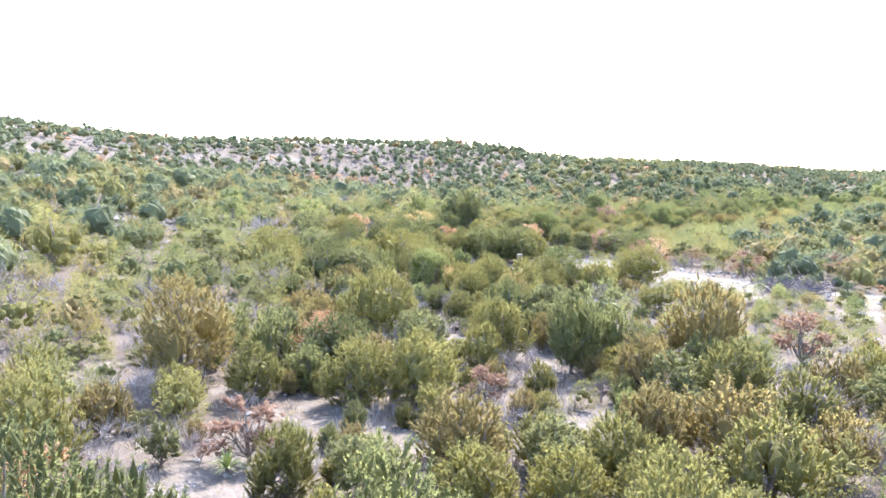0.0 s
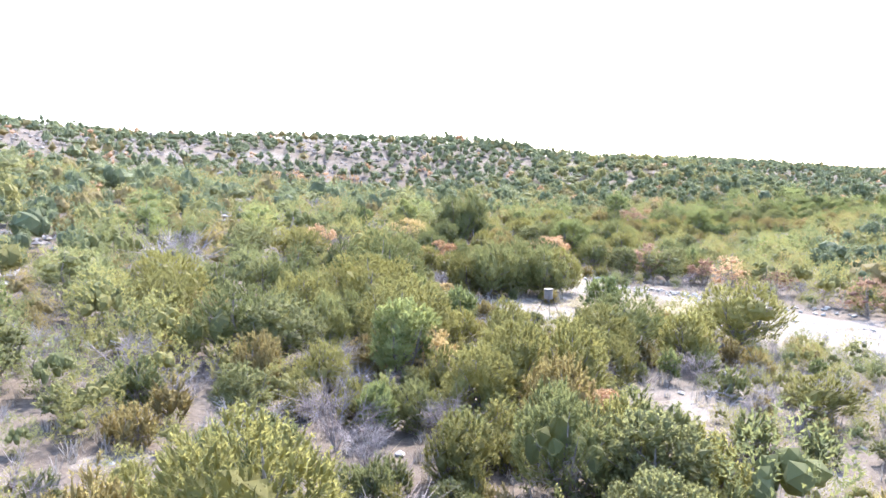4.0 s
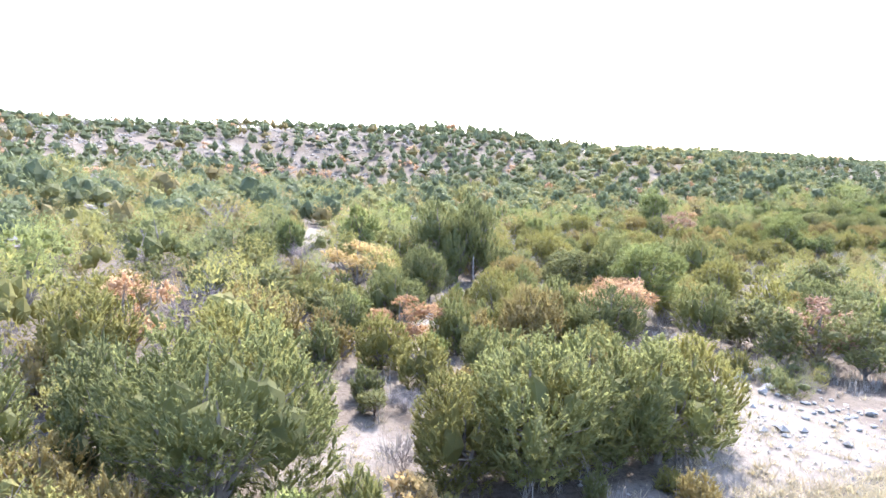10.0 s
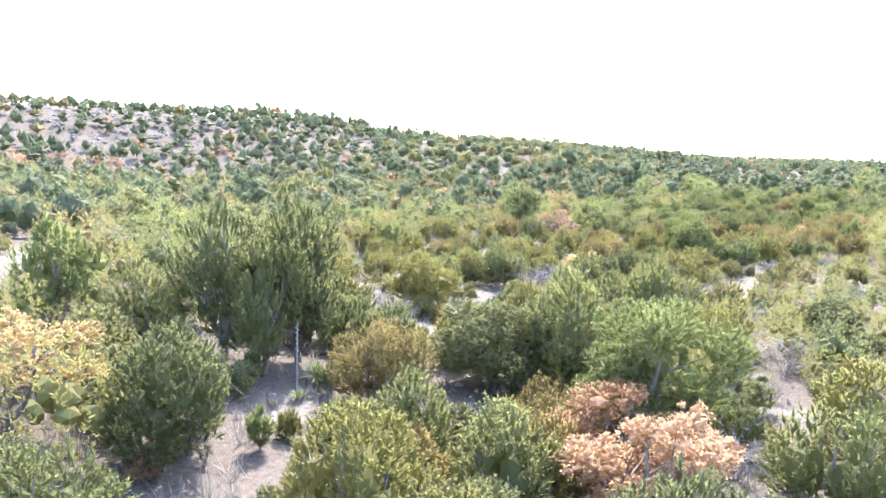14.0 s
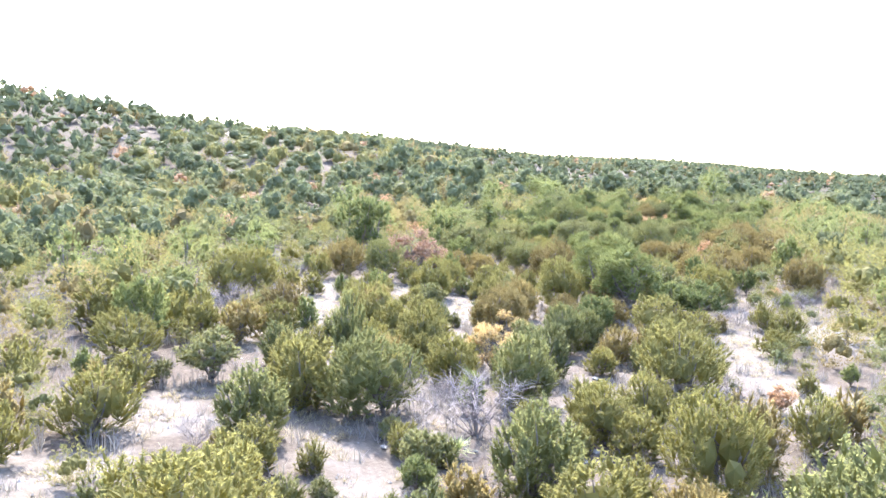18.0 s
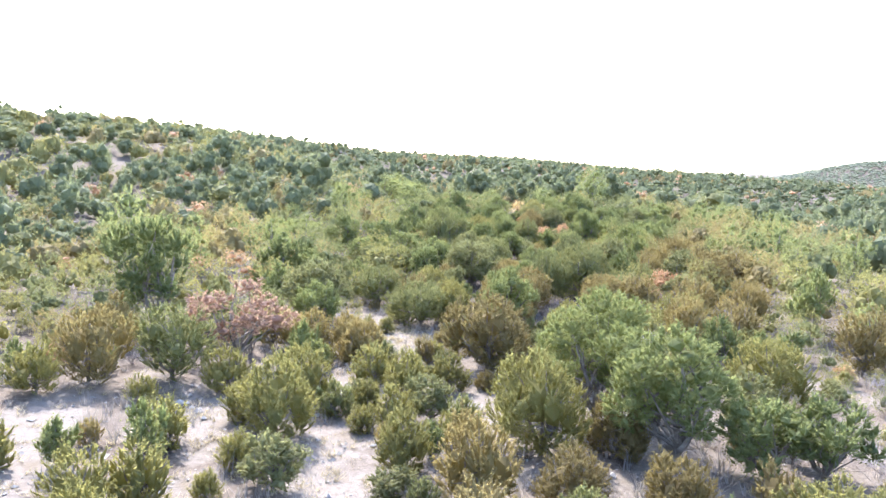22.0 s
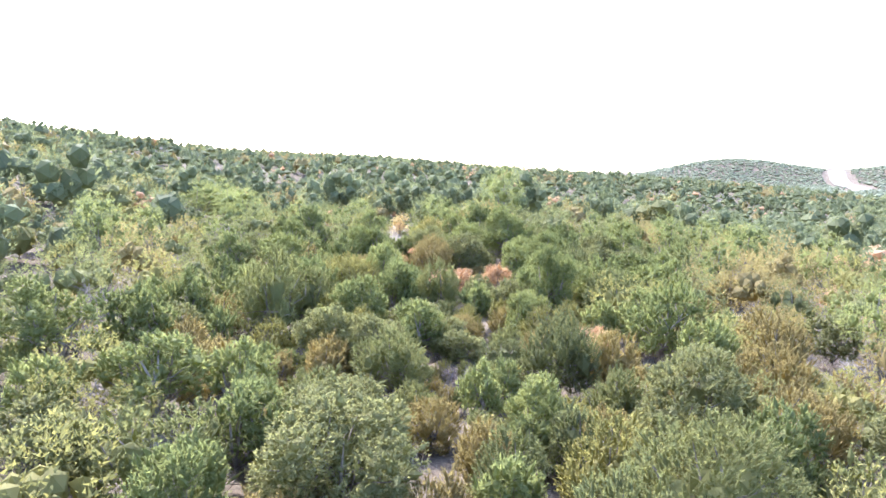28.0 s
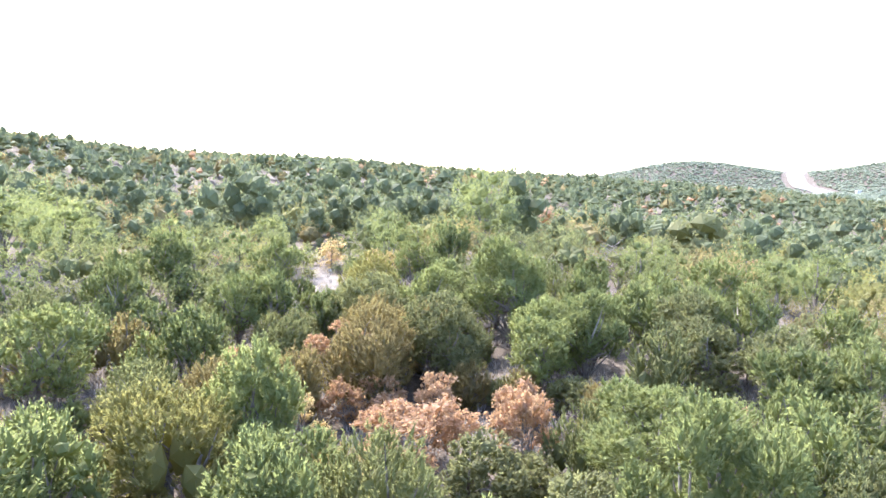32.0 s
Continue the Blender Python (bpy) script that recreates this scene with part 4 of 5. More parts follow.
BROWN_JUNIPERS += [(60.8, 150.5, 2.4, 2.9), (58.0, 151.7, 2.7, 3.3), (66.0, 152.0, 2.7, 3.3), (70.1, 153.5, 2.0, 2.4), (46.3, 155.4, 2.9, 4.3), (66.8, 155.9, 2.4, 3.0), (76.9, 157.7, 2.9, 3.6), (64.4, 158.9, 2.3, 4.3), (62.5, 160.1, 2.7, 3.3), (42.4, 160.2, 1.9, 2.4), (42.6, 161.6, 2.1, 2.5), (30.5, 163.1, 2.8, 3.4), (41.3, 163.3, 2.0, 2.5), (59.8, 164.5, 2.4, 4.6), (74.6, 164.6, 2.6, 3.2), (59.0, 167.1, 2.1, 2.6), (79.8, 167.2, 2.6, 3.2), (33.3, 168.7, 2.1, 2.6), (86.3, 169.2, 2.7, 3.2), (78.0, 169.9, 1.6, 5.1), (72.3, 170.3, 1.8, 2.2), (68.3, 172.7, 1.9, 2.4), (86.8, 173.6, 2.1, 2.5), (101.2, 174.4, 2.4, 2.9)]
BROWN_JUNIPERS += [(69.7, 176.0, 1.7, 2.1), (85.0, 177.8, 1.5, 1.8), (48.1, 179.3, 1.9, 2.3), (64.9, 180.3, 1.8, 2.2), (95.7, 181.8, 1.4, 1.7), (85.5, 182.7, 1.8, 2.1), (82.5, 183.7, 1.8, 2.1), (72.5, 184.2, 2.1, 2.6), (98.4, 193.4, 1.7, 2.1), (75.2, 195.4, 2.2, 2.7), (96.6, 196.6, 3.4, 4.1), (90.3, 198.5, 2.9, 3.5), (98.7, 198.7, 3.3, 4.0)]
OAKS = []
OAKS += [(-1.9, 18.9, 1.9, 2.2), (3.2, 20.1, 1.9, 2.2), (14.0, 22.9, 1.3, 1.5), (9.2, 27.7, 2.2, 2.6), (-6.8, 54.3, 2.7, 3.9), (-21.5, 65.1, 2.8, 4.3), (-9.3, 79.5, 2.2, 2.6), (-15.7, 81.3, 2.8, 4.3), (-7.1, 93.3, 2.5, 3.0), (-4.2, 93.6, 1.6, 1.8), (18.6, 95.5, 2.6, 3.0), (5.1, 100.7, 1.5, 1.8), (8.2, 100.9, 1.5, 1.7), (9.7, 101.2, 1.4, 1.7), (23.0, 103.4, 1.8, 2.1), (20.6, 104.7, 1.1, 1.3), (-2.2, 107.2, 2.1, 2.5), (11.4, 107.5, 2.6, 4.5), (30.4, 136.5, 1.8, 2.1), (15.1, 136.5, 1.7, 2.5), (13.3, 136.6, 1.0, 1.0), (6.7, 138.7, 1.1, 1.3), ]
OAKS += [(47.9, 143.2, 2.1, 2.5), (31.7, 149.7, 1.3, 1.9), (39.5, 151.7, 1.6, 1.9), (59.6, 152.4, 1.8, 2.1), (59.5, 158.4, 1.4, 3.7), (74.5, 161.3, 2.9, 3.5), (45.4, 169.3, 3.1, 4.2), (62.9, 173.9, 3.2, 4.2), (65.2, 176.1, 3.5, 3.8), (98.7, 181.0, 1.6, 1.8), (103.4, 181.8, 3.2, 3.8), (59.6, 183.8, 2.4, 2.8), (103.9, 185.3, 3.0, 3.6), (80.9, 185.7, 2.5, 3.0), (106.0, 186.2, 4.1, 3.5), (91.7, 187.2, 1.7, 2.0), (90.0, 188.2, 2.4, 2.8), (89.5, 190.8, 1.6, 1.8)]
PINYONS = []
PINYONS += [(-1.1, 53.5, 3.3, 2.9), (-25.2, 85.7, 4.6, 4.9), (-16.4, 89.3, 4.1, 3.5), (9.4, 91.1, 1.3, 1.1), (-2.3, 92.4, 1.8, 1.5), (13.8, 101.0, 3.9, 5.0), (-3.3, 132.9, 3.5, 4.1), (36.1, 138.7, 2.5, 2.2), (44.6, 147.9, 4.5, 4.6), (18.3, 161.9, 3.6, 3.2), (23.6, 162.4, 4.2, 3.7), (43.5, 166.4, 2.9, 2.5), (82.8, 172.2, 4.2, 3.7), (86.4, 175.0, 3.3, 2.8), (28.7, 177.0, 2.6, 2.3), (94.1, 177.0, 3.5, 3.1), (98.3, 179.4, 2.7, 2.4), (102.9, 179.8, 3.4, 3.0), (85.1, 181.1, 2.7, 2.4), (49.5, 181.5, 3.5, 3.0), (101.5, 181.5, 3.1, 2.7), (28.4, 182.3, 1.4, 5.5), (77.6, 183.0, 3.2, 2.8), (66.9, 183.0, 3.1, 2.7)]
PINYONS += [(124.2, 183.5, 4.6, 4.3), (92.2, 183.7, 3.1, 4.6), (107.7, 184.4, 4.0, 3.5), (96.1, 184.9, 2.0, 6.1), (64.5, 185.2, 2.9, 3.9), (61.2, 186.9, 2.9, 2.5), (108.3, 187.0, 3.8, 3.3), (79.0, 188.2, 3.6, 3.1), (85.5, 190.7, 3.2, 2.8), (100.4, 191.3, 3.3, 2.9), (103.2, 192.4, 3.5, 3.1), (64.6, 192.8, 3.7, 4.8), (80.0, 194.2, 4.2, 3.6), (106.5, 195.6, 5.2, 4.5), (78.1, 196.5, 3.6, 3.1), (71.7, 197.2, 3.1, 2.7), (80.4, 198.2, 2.6, 2.3), (104.1, 199.3, 4.0, 3.4), (87.1, 204.9, 4.0, 3.4), (83.5, 206.2, 3.9, 3.4), (100.4, 206.6, 3.5, 3.0), (98.4, 207.3, 3.7, 3.3), (93.0, 207.4, 3.1, 2.7), (90.3, 207.7, 3.3, 2.9)]
PINYONS += [(94.5, 211.9, 3.9, 3.4), (106.4, 212.9, 3.8, 3.3), (100.7, 216.0, 4.5, 3.9), (108.9, 219.5, 3.4, 3.0), (103.8, 228.4, 1.3, 5.2), (98.9, 232.5, 3.9, 6.8), (103.2, 233.2, 4.6, 5.8)]
RED_OAKS = []
RED_OAKS += [(-10.2, 16.9, 1.7, 2.1), (-6, 33.8, 1.9, 3.6), (5.9, 49.3, 1.3, 5.0), (26.2, 86.9, 3.0, 3.6), (-0.2, 90.3, 2.0, 4.8), (11.1, 95.9, 2.8, 4.2), (12.1, 98.9, 2.6, 3.3), (98.2, 165, 2.0, 2.4), (102.8, 168.4, 1.7, 2.1), (93.2, 188.3, 3.0, 2.4), (134.3, 190.3, 2.7, 4.9), (97.4, 190.5, 1.6, 1.9), (91.5, 191.5, 2.3, 5.3), (96.6, 193.9, 1.6, 2.0), (95, 195.1, 1.6, 2.0), (93.7, 196, 1.6, 1.9)]
RED_OAKS += [(93.2, 201.2, 2.1, 2.6)]
YELLOW_OAKS = []
YELLOW_OAKS += [(0.2, 53.4, 2.7, 2.3), (-3.4, 56.5, 1.4, 1.8), (0.9, 74.8, 1.1, 1.5), (-3.3, 102.5, 2.7, 5.0), (27.2, 135.1, 2.1, 2.8), (30.3, 138.6, 1.7, 2.3), (90.8, 195.4, 1.8, 2.3), (114.6, 209.6, 2.6, 3.7), (117.0, 217.8, 2.1, 2.7)]
BARE_SHRUBS = []
BARE_SHRUBS += [(-10.2, 20.6, 1.3, 2.1), (8.3, 38.0, 1.1, 4.2), (-0.4, 38.4, 1.3, 3.9), (6.9, 53.9, 1.5, 2.5), (12.1, 55.4, 1.3, 2.1), (6.4, 58.3, 1.0, 1.4), (2.7, 59.0, 1.0, 1.6), (-18.2, 74.2, 3.3, 5.2), (28.7, 84.6, 1.6, 2.7), (-8.4, 87.1, 2.0, 3.3), (-8.7, 89.8, 2.2, 3.7), (16.0, 99.5, 1.2, 2.0), (25.6, 109.2, 1.6, 2.6), (-15.1, 114.2, 2.7, 4.4), (33.7, 116.6, 2.0, 3.8), (30.1, 117.8, 1.4, 2.2), (32.5, 126.5, 1.4, 2.3), (22.2, 128.3, 1.9, 3.7), (47.5, 138.3, 1.1, 1.9), (54.8, 139.1, 1.3, 2.1), (56.6, 141.1, 1.1, 1.8), (18.8, 151.2, 1.5, 2.4), (25.8, 160.8, 1.3, 2.1), (32.8, 164.7, 1.0, 1.4)]
BARE_SHRUBS += [(86.1, 165.1, 1.1, 1.7), (76.4, 172.8, 1.0, 1.4), (74.5, 173.1, 1.0, 1.4), (132.3, 199.6, 2.6, 6.0)]
OAKS += [(21.8, 90.8, 2.8, 3.4), (29.5, 87.6, 2.6, 3.2), (17.9, 91.6, 2.9, 2.6)]
BARE_SHRUBS += [(26.2, 86.4, 1.6, 2.2), (22.6, 88.2, 1.3, 1.8), (31.6, 85.0, 1.5, 2.0)]
JUNIPERS += [(-4.0, 65.9, 3.4, 5.8), (-7.2, 63.0, 2.8, 4.0)]
GREEN_JUNIPERS += [(6.3, 79.3, 3.5, 4.2)]
JUNIPERS += [(2.2, 76.8, 2.9, 3.4), (10.0, 80.8, 3.2, 3.7), (4.6, 77.6, 3.0, 3.0)]
RUSTY_OAKS = [(36.9, 162.5, 3.5, 5.0), (-6, 21.5, 1.7, 2.5), (1.7, 27.9, 1.4, 2.0), (17.9, 35.3, 2.3, 3.2), (41.3, 74, 2.8, 4.2), (31.9, 75.7, 2.5, 3.6), (29.9, 86, 2.0, 2.6), (20.5, 92.7, 2.9, 4.0), (24.6, 89.2, 2.4, 3.0)]
RED_OAKS += [(-44.7, 221.6, 2.6, 5.5), (-41.1, 229.0, 2.6, 6.0), (-34.5, 235.5, 2.6, 5.0), (-29.8, 237.8, 2.6, 5.5), (-25.8, 239.3, 2.4, 4.5), (-21.4, 156.3, 2.8, 4.5), (44.3, 179.3, 2.6, 5.0), (97.5, 199.9, 2.2, 5.0), (-39.0, 226.0, 2.4, 4.5)]
TALL_JUNIPERS = [(1.6, 109.4, 5.5, 4.0), (4.2, 109.8, 5.9, 4.0), (3.0, 108.2, 4.9, 3.2)]
PINYONS += [(11.0, 69.6, 3.0, 2.8), (45.6, 139.7, 2.6, 2.9), (44.7, 141.2, 2.6, 2.8), (43.5, 143.7, 3.6, 4.4), (53.8, 160.9, 3.1, 4.0)]
GREEN_JUNIPERS += [(10.1, 92.8, 2.7, 3.8)]
NEAR = {"juniper": JUNIPERS, "green": GREEN_JUNIPERS, "brown": BROWN_JUNIPERS, "oak": OAKS, "pinyon": PINYONS, "red": RED_OAKS, "rust": RUSTY_OAKS, "tall": TALL_JUNIPERS, "yellow": YELLOW_OAKS, "bare": BARE_SHRUBS}
for kind, rows in NEAR.items():
    for x, y, tall, broad in rows:
        if kind not in ("bare", "tall"):
            broad = min(broad, 1.75 * tall)
            tall = max(tall, min(0.9 * broad, 1.2 * tall)) if low_ground(x, y) > 1 else tall
        plant(kind, x, y, tall * 1.14, broad * 1.16, fine=detail(from_glades(x, y)))

# the rest of the wood close to the flight, filling in between them
fill_rng = np.random.default_rng(11)
ZONES = [  # where each kind grows: centre x, y, spread, weights of juniper, green, brown, oak, pinyon, red, bare
    (0, 30, 40, (4, 3, 2.2, 1, 0.3, 0.04, 3.2)), (0, 90, 35, (3, 4.5, 1.8, 1.2, 0.6, 0.05, 1.6)), (30, 140, 30, (6, 2, 1.5, 0.8, 0.3, 0.05, 0.6)),
    (75, 165, 30, (2, 2, 4, 1.5, 1, 0.05, 0.4)), (95, 200, 45, (1.5, 3, 1.5, 1.5, 4.5, 0.3, 0.3)), (20, 190, 45, (2, 4, 1, 1.4, 1.8, 0.3, 0.5)), (-50, 120, 45, (2, 6, 1.5, 0.8, 0.4, 0.2, 0.8)),
]
FILL_KINDS = ("juniper", "green", "brown", "oak", "pinyon", "red", "bare")


def mixture(x, y):
    w = np.zeros(7)
    for zx, zy, s, weights in ZONES:
        w += math.exp(-((x - zx) ** 2 + (y - zy) ** 2) / (2 * s * s)) * np.array(weights)
    return w / w.sum() if w.sum() > 1e-9 else np.array([0.2, 0.36, 0.13, 0.1, 0.15, 0.02, 0.04])


CELL = {}


def remember(x, y, r):
    CELL.setdefault((int(x // 4), int(y // 4)), []).append((x, y, r))


def crowded(x, y, r, slack):
    cx, cy = int(x // 4), int(y // 4)
    for i in (-1, 0, 1):
        for j in (-1, 0, 1):
            for px, py, pr in CELL.get((cx + i, cy + j), ()):
                if (px - x) ** 2 + (py - y) ** 2 < (slack * (pr + r)) ** 2:
                    return True
    return False


for x, y, broad in PLACED + [(2.4, 116.4, 4.8), (5.6, 115.4, 4.4)]:
    remember(x, y, broad / 2)
SIZES = {"juniper": (1.8, 3.4, 0.98), "green": (2.0, 3.6, 1.02), "brown": (1.9, 3.4, 0.98), "oak": (2.2, 3.8, 0.95), "pinyon": (2.2, 3.6, 1.32), "red": (2.0, 3.2, 0.95), "bare": (1.2, 2.6, 0.75)}
COUNT = {}
FAR_TREES = []


PATCH = np.array(BARE)
# kept free of small growth: the further glade, the foot of the tall junipers and of the red oaks
FREE = np.array(GLADE_GROUND + [(89.5, 187.5, 2.4), (91.5, 189.5, 2.6), (94.0, 191.0, 2.6), (2.2, 109.6, 2.0), (4.5, 109.0, 2.0)])


def on_bare(x, y, r):
    """Whether a crown of radius r there would hang over an open patch."""
    d = np.hypot(PATCH[:, 0] - x, PATCH[:, 1] - y) - 0.95 * PATCH[:, 2] - 0.45 * r
    return d.min() < 0


def in_view(p):
    """The land that the flight ever looks over, with a margin."""
    x, y = p[:, 0], p[:, 1]
    right = (x < 0.68 * y + 6) | (x - 3 < 1.15 * (y - 78)) | (x - 15 < 2.7 * (y - 114)) | (x - 34 < 9 * (y - 140))
    return right & (x > -0.68 * y - 12)


pts = np.stack([fill_rng.uniform(-62, 175, 52000), fill_rng.uniform(8, 262, 52000)], 1)
pts = pts[in_view(pts)]
offs = all_from_glades(pts)
rows = np.c_[pts, offs][offs < 62]
# the strip under the flight first, then outwards over the slopes beside it
for x, y, off in rows[np.argsort(rows[:, 2] // 4, kind="stable")].tolist():
    k = FILL_KINDS[int(fill_rng.choice(7, p=mixture(x, y)))]
    lo, hi, ratio = SIZES[k]
    # saplings, grown trees and a few old ones; the wood grows taller past the glades
    age = float(fill_rng.choice([0.62, 1.0, 1.35, 1.7], p=[0.17, 0.42, 0.29, 0.12])) * (1.2 if x > 62 else 1.0)
    broad = age * (fill_rng.uniform(lo, hi) if off > 16 else fill_rng.uniform(1.7, 2.9))
    gap = (np.hypot(PATCH[:, 0] - x, PATCH[:, 1] - y) - PATCH[:, 2]).min()
    if off < 45 and gap < 1.5 and fill_rng.random() < 0.55:
        continue
    if gap < 2.5 or low_ground(x, y) < 1:
        broad = min(broad, fill_rng.uniform(0.9, 1.7))
    open_wood = math.hypot(x - 28, y - 138) < 24
    if crowded(x, y, broad / 2, 0.80 if open_wood else 0.58 if off < 16 else 0.64) or on_bare(x, y, broad / 2):
        continue
    if (np.hypot(FREE[:, 0] - x, FREE[:, 1] - y) - FREE[:, 2]).min() < 0.25 * broad:
        continue
    remember(x, y, broad / 2)
    if COUNT.get(k, 0) + len(NEAR[k]) < 295 and off < 30:
        COUNT[k] = COUNT.get(k, 0) + 1
        plant(k, x, y, broad * ratio * fill_rng.uniform(0.8, 1.15), broad, fine=detail(off))
    else:
        FAR_TREES.append((x, y, broad, broad * ratio, k))

# the woods beyond, too many to count
wood_rng = np.random.default_rng(23)
pts = np.stack([wood_rng.uniform(-230, 420, 46000), wood_rng.uniform(20, 470, 46000)], 1)
pts = pts[in_view(pts) & ~((all_from_glades(pts) < 62) & (pts[:, 0] > -62) & (pts[:, 0] < 175) & (pts[:, 1] > 8) & (pts[:, 1] < 262))]
for x, y in pts.tolist():
    k = FILL_KINDS[int(wood_rng.choice(7, p=mixture(x, y)))]
    lo, hi, ratio = SIZES[k]
    broad = wood_rng.uniform(lo, hi) * wood_rng.uniform(0.9, 1.6)
    # the stony brow of the hill is thinly wooded
    z = height(x, y)
    stony = min(1.0, max(0.0, (z - 9.0) / 7.0)) * min(1.0, max(0.0, (0.0 - x) / 25.0))
    if wood_rng.random() < (0.5 if clearings(x, y) > 0 else 0.0) * stony:
        continue
    broad *= 1.25 - 0.25 * stony * wood_rng.random()
    if wood_rng.random() < 0.3 * stony:
        k, broad, ratio = "bare", broad * 0.75, 0.55
    if crowded(x, y, broad / 2, 0.58):
        continue
    remember(x, y, broad / 2)
    FAR_TREES.append((x, y, broad, min(broad * ratio * wood_rng.uniform(0.95, 1.4), wood_rng.uniform(2.9, 5.2) * (1 - 0.2 * stony)), k))


def far_tree_parts(rng, level, k):
    """Unit trees for the woods, coarser the farther off."""
    habit = {"oak": "oak", "pinyon": "pinyon", "red": "autumn", "bare": "autumn"}.get(k, "juniper")
    v, f = tree_meshes(habit, rng, 3.0, 0, (0.9, 1.35, 2.1, 3.6)[level], (12, 10, 7, 4)[level], (9, 5, 3, 2)[level], (0.34, 0.76, 0.80, 0.80)[level])[1]
    return v, np.array(f)


def join_woods(name, rows, leaf, label, level, k="juniper"):
    if not rows:
        return
    rng = np.random.default_rng(5 + len(rows))
    units = [far_tree_parts(rng, level, k) for _ in range(8)]
    verts, faces, base = [], [], 0
    xs, ys = np.array([r[0] for r in rows]), np.array([r[1] for r in rows])
    zs = lie(xs, ys)
    for i, (x, y, broad, tall, _) in enumerate(rows):
        v, f = units[int(rng.integers(8))]
        a = rng.uniform(0, 2 * math.pi)
        c, s = math.cos(a), math.sin(a)
        w = np.stack([(v[:, 0] * c - v[:, 1] * s) * broad + x, (v[:, 0] * s + v[:, 1] * c) * broad + y, v[:, 2] * tall + zs[i] - 0.1], 1)
        verts.append(w)
        faces.append(f + base)
        base += len(v)
    me = mesh_from(name, np.concatenate(verts), np.concatenate(faces), leaf)
    tagged(new(name, me), label, "woodland", kind="stuff")


# the scrub goes on behind and beside the flight
rest_rng = np.random.default_rng(29)
rest = np.stack([rest_rng.uniform(-150, 300, 22000), rest_rng.uniform(-70, 270, 22000)], 1)
rest_rows = []
for x, y in rest[~in_view(rest)].tolist():
    broad = rest_rng.uniform(2.2, 4.2)
    if crowded(x, y, broad / 2, 0.7):
        continue
    remember(x, y, broad / 2)
    rest_rows.append((x, y, broad, broad * 0.95, "juniper"))
join_woods("outlying_scrub", rest_rows, STAND["green"], "juniper scrub stretching away beside the flight", 3)

WOOD_NAMES = {"juniper": "juniper_woods", "green": "green_juniper_woods", "brown": "bronze_juniper_woods", "oak": "oak_woods", "pinyon": "pinyon_woods", "red": "autumn_oak_woods", "bare": "bare_shrub_thicket"}
for k, name in WOOD_NAMES.items():
    mine = [r for r in FAR_TREES if r[4] == k]
    leaf = LEAF["thicket"] if k == "bare" else STAND[k]
    rings = [[], [], []]
    for r in mine:
        off = from_glades(r[0], r[1])
        rings[0 if off < 30 and k != "bare" else 1 if off < 95 and k != "bare" else 2].append(r)
    for level, rows in enumerate(rings):
        # green and pinyon from level 1, juniper and oak from level 2: haze-tinted leaves
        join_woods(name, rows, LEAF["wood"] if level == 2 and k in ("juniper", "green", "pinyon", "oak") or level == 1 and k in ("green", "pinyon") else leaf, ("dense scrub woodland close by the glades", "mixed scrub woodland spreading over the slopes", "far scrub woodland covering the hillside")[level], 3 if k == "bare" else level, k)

# the caliche road that climbs to the saddle between the mesas
ROAD_LINE = [(770, 262), (800, 256), (838, 254), (868, 264), (895, 280), (925, 289), (965, 297), (1005, 303), (1045, 306)]


def near_road(x, y):
    for (ax, ay), (bx, by) in zip(ROAD_LINE, ROAD_LINE[1:]):
        f = min(1.0, max(0.0, ((x - ax) * (bx - ax) + (y - ay) * (by - ay)) / ((bx - ax) ** 2 + (by - ay) ** 2)))
        if math.hypot(x - ax - f * (bx - ax), y - ay - f * (by - ay)) < 15:
            return True
    return False


# scrub on the valley floor and the mesa beyond
mesa_rng = np.random.default_rng(31)
far_rows = []
valley = np.stack([mesa_rng.uniform(400, 860, 7000), mesa_rng.uniform(90, 620, 7000)], 1)
slopes = np.stack([mesa_rng.uniform(840, 1090, 11000), mesa_rng.uniform(140, 530, 11000)], 1)
for x, y in np.concatenate([valley, slopes]).tolist():
    if near_road(x, y):
        continue
    s = mesa_rng.uniform(4.5, 9.5)
    if crowded(x, y, s / 2, 0.48):
        continue
    remember(x, y, s / 2)
    far_rows.append((x, y, s, s * 0.5, "juniper"))
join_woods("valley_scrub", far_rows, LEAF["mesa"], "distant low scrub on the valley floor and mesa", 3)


# ---- the feeder in the clearing ----
def lathe(profile, sides, closed_top=True):
    """A turned shape from (radius, z) pairs."""
    verts, faces = [], []
    for r, z in profile:
        for k in range(sides):
            a = 2 * math.pi * k / sides
            verts.append((r * math.cos(a), r * math.sin(a), z))
    for i in range(len(profile) - 1):
        for k in range(sides):
            a, b = i * sides + k, i * sides + (k + 1) % sides
            faces.append((a, b, b + sides, a + sides))
    faces.append(tuple(range(sides))[::-1])
    if closed_top:
        faces.append(tuple((len(profile) - 1) * sides + k for k in range(sides)))
    return verts, faces


def box(sx, sy, sz, at=(0, 0, 0), edge=0.0):
    bm = bmesh.new()
    bmesh.ops.create_cube(bm, size=1.0)
    bmesh.ops.scale(bm, vec=(sx, sy, sz), verts=bm.verts)
    bmesh.ops.translate(bm, vec=at, verts=bm.verts)
    if edge:
        bmesh.ops.bevel(bm, geom=bm.edges[:], offset=edge, segments=2, affect="EDGES")
    return bm


def mesh_of(bm, name, mat):
    me = bpy.data.meshes.new(name)
    bm.to_mesh(me)
    bm.free()
    me.materials.append(mat)
    return me


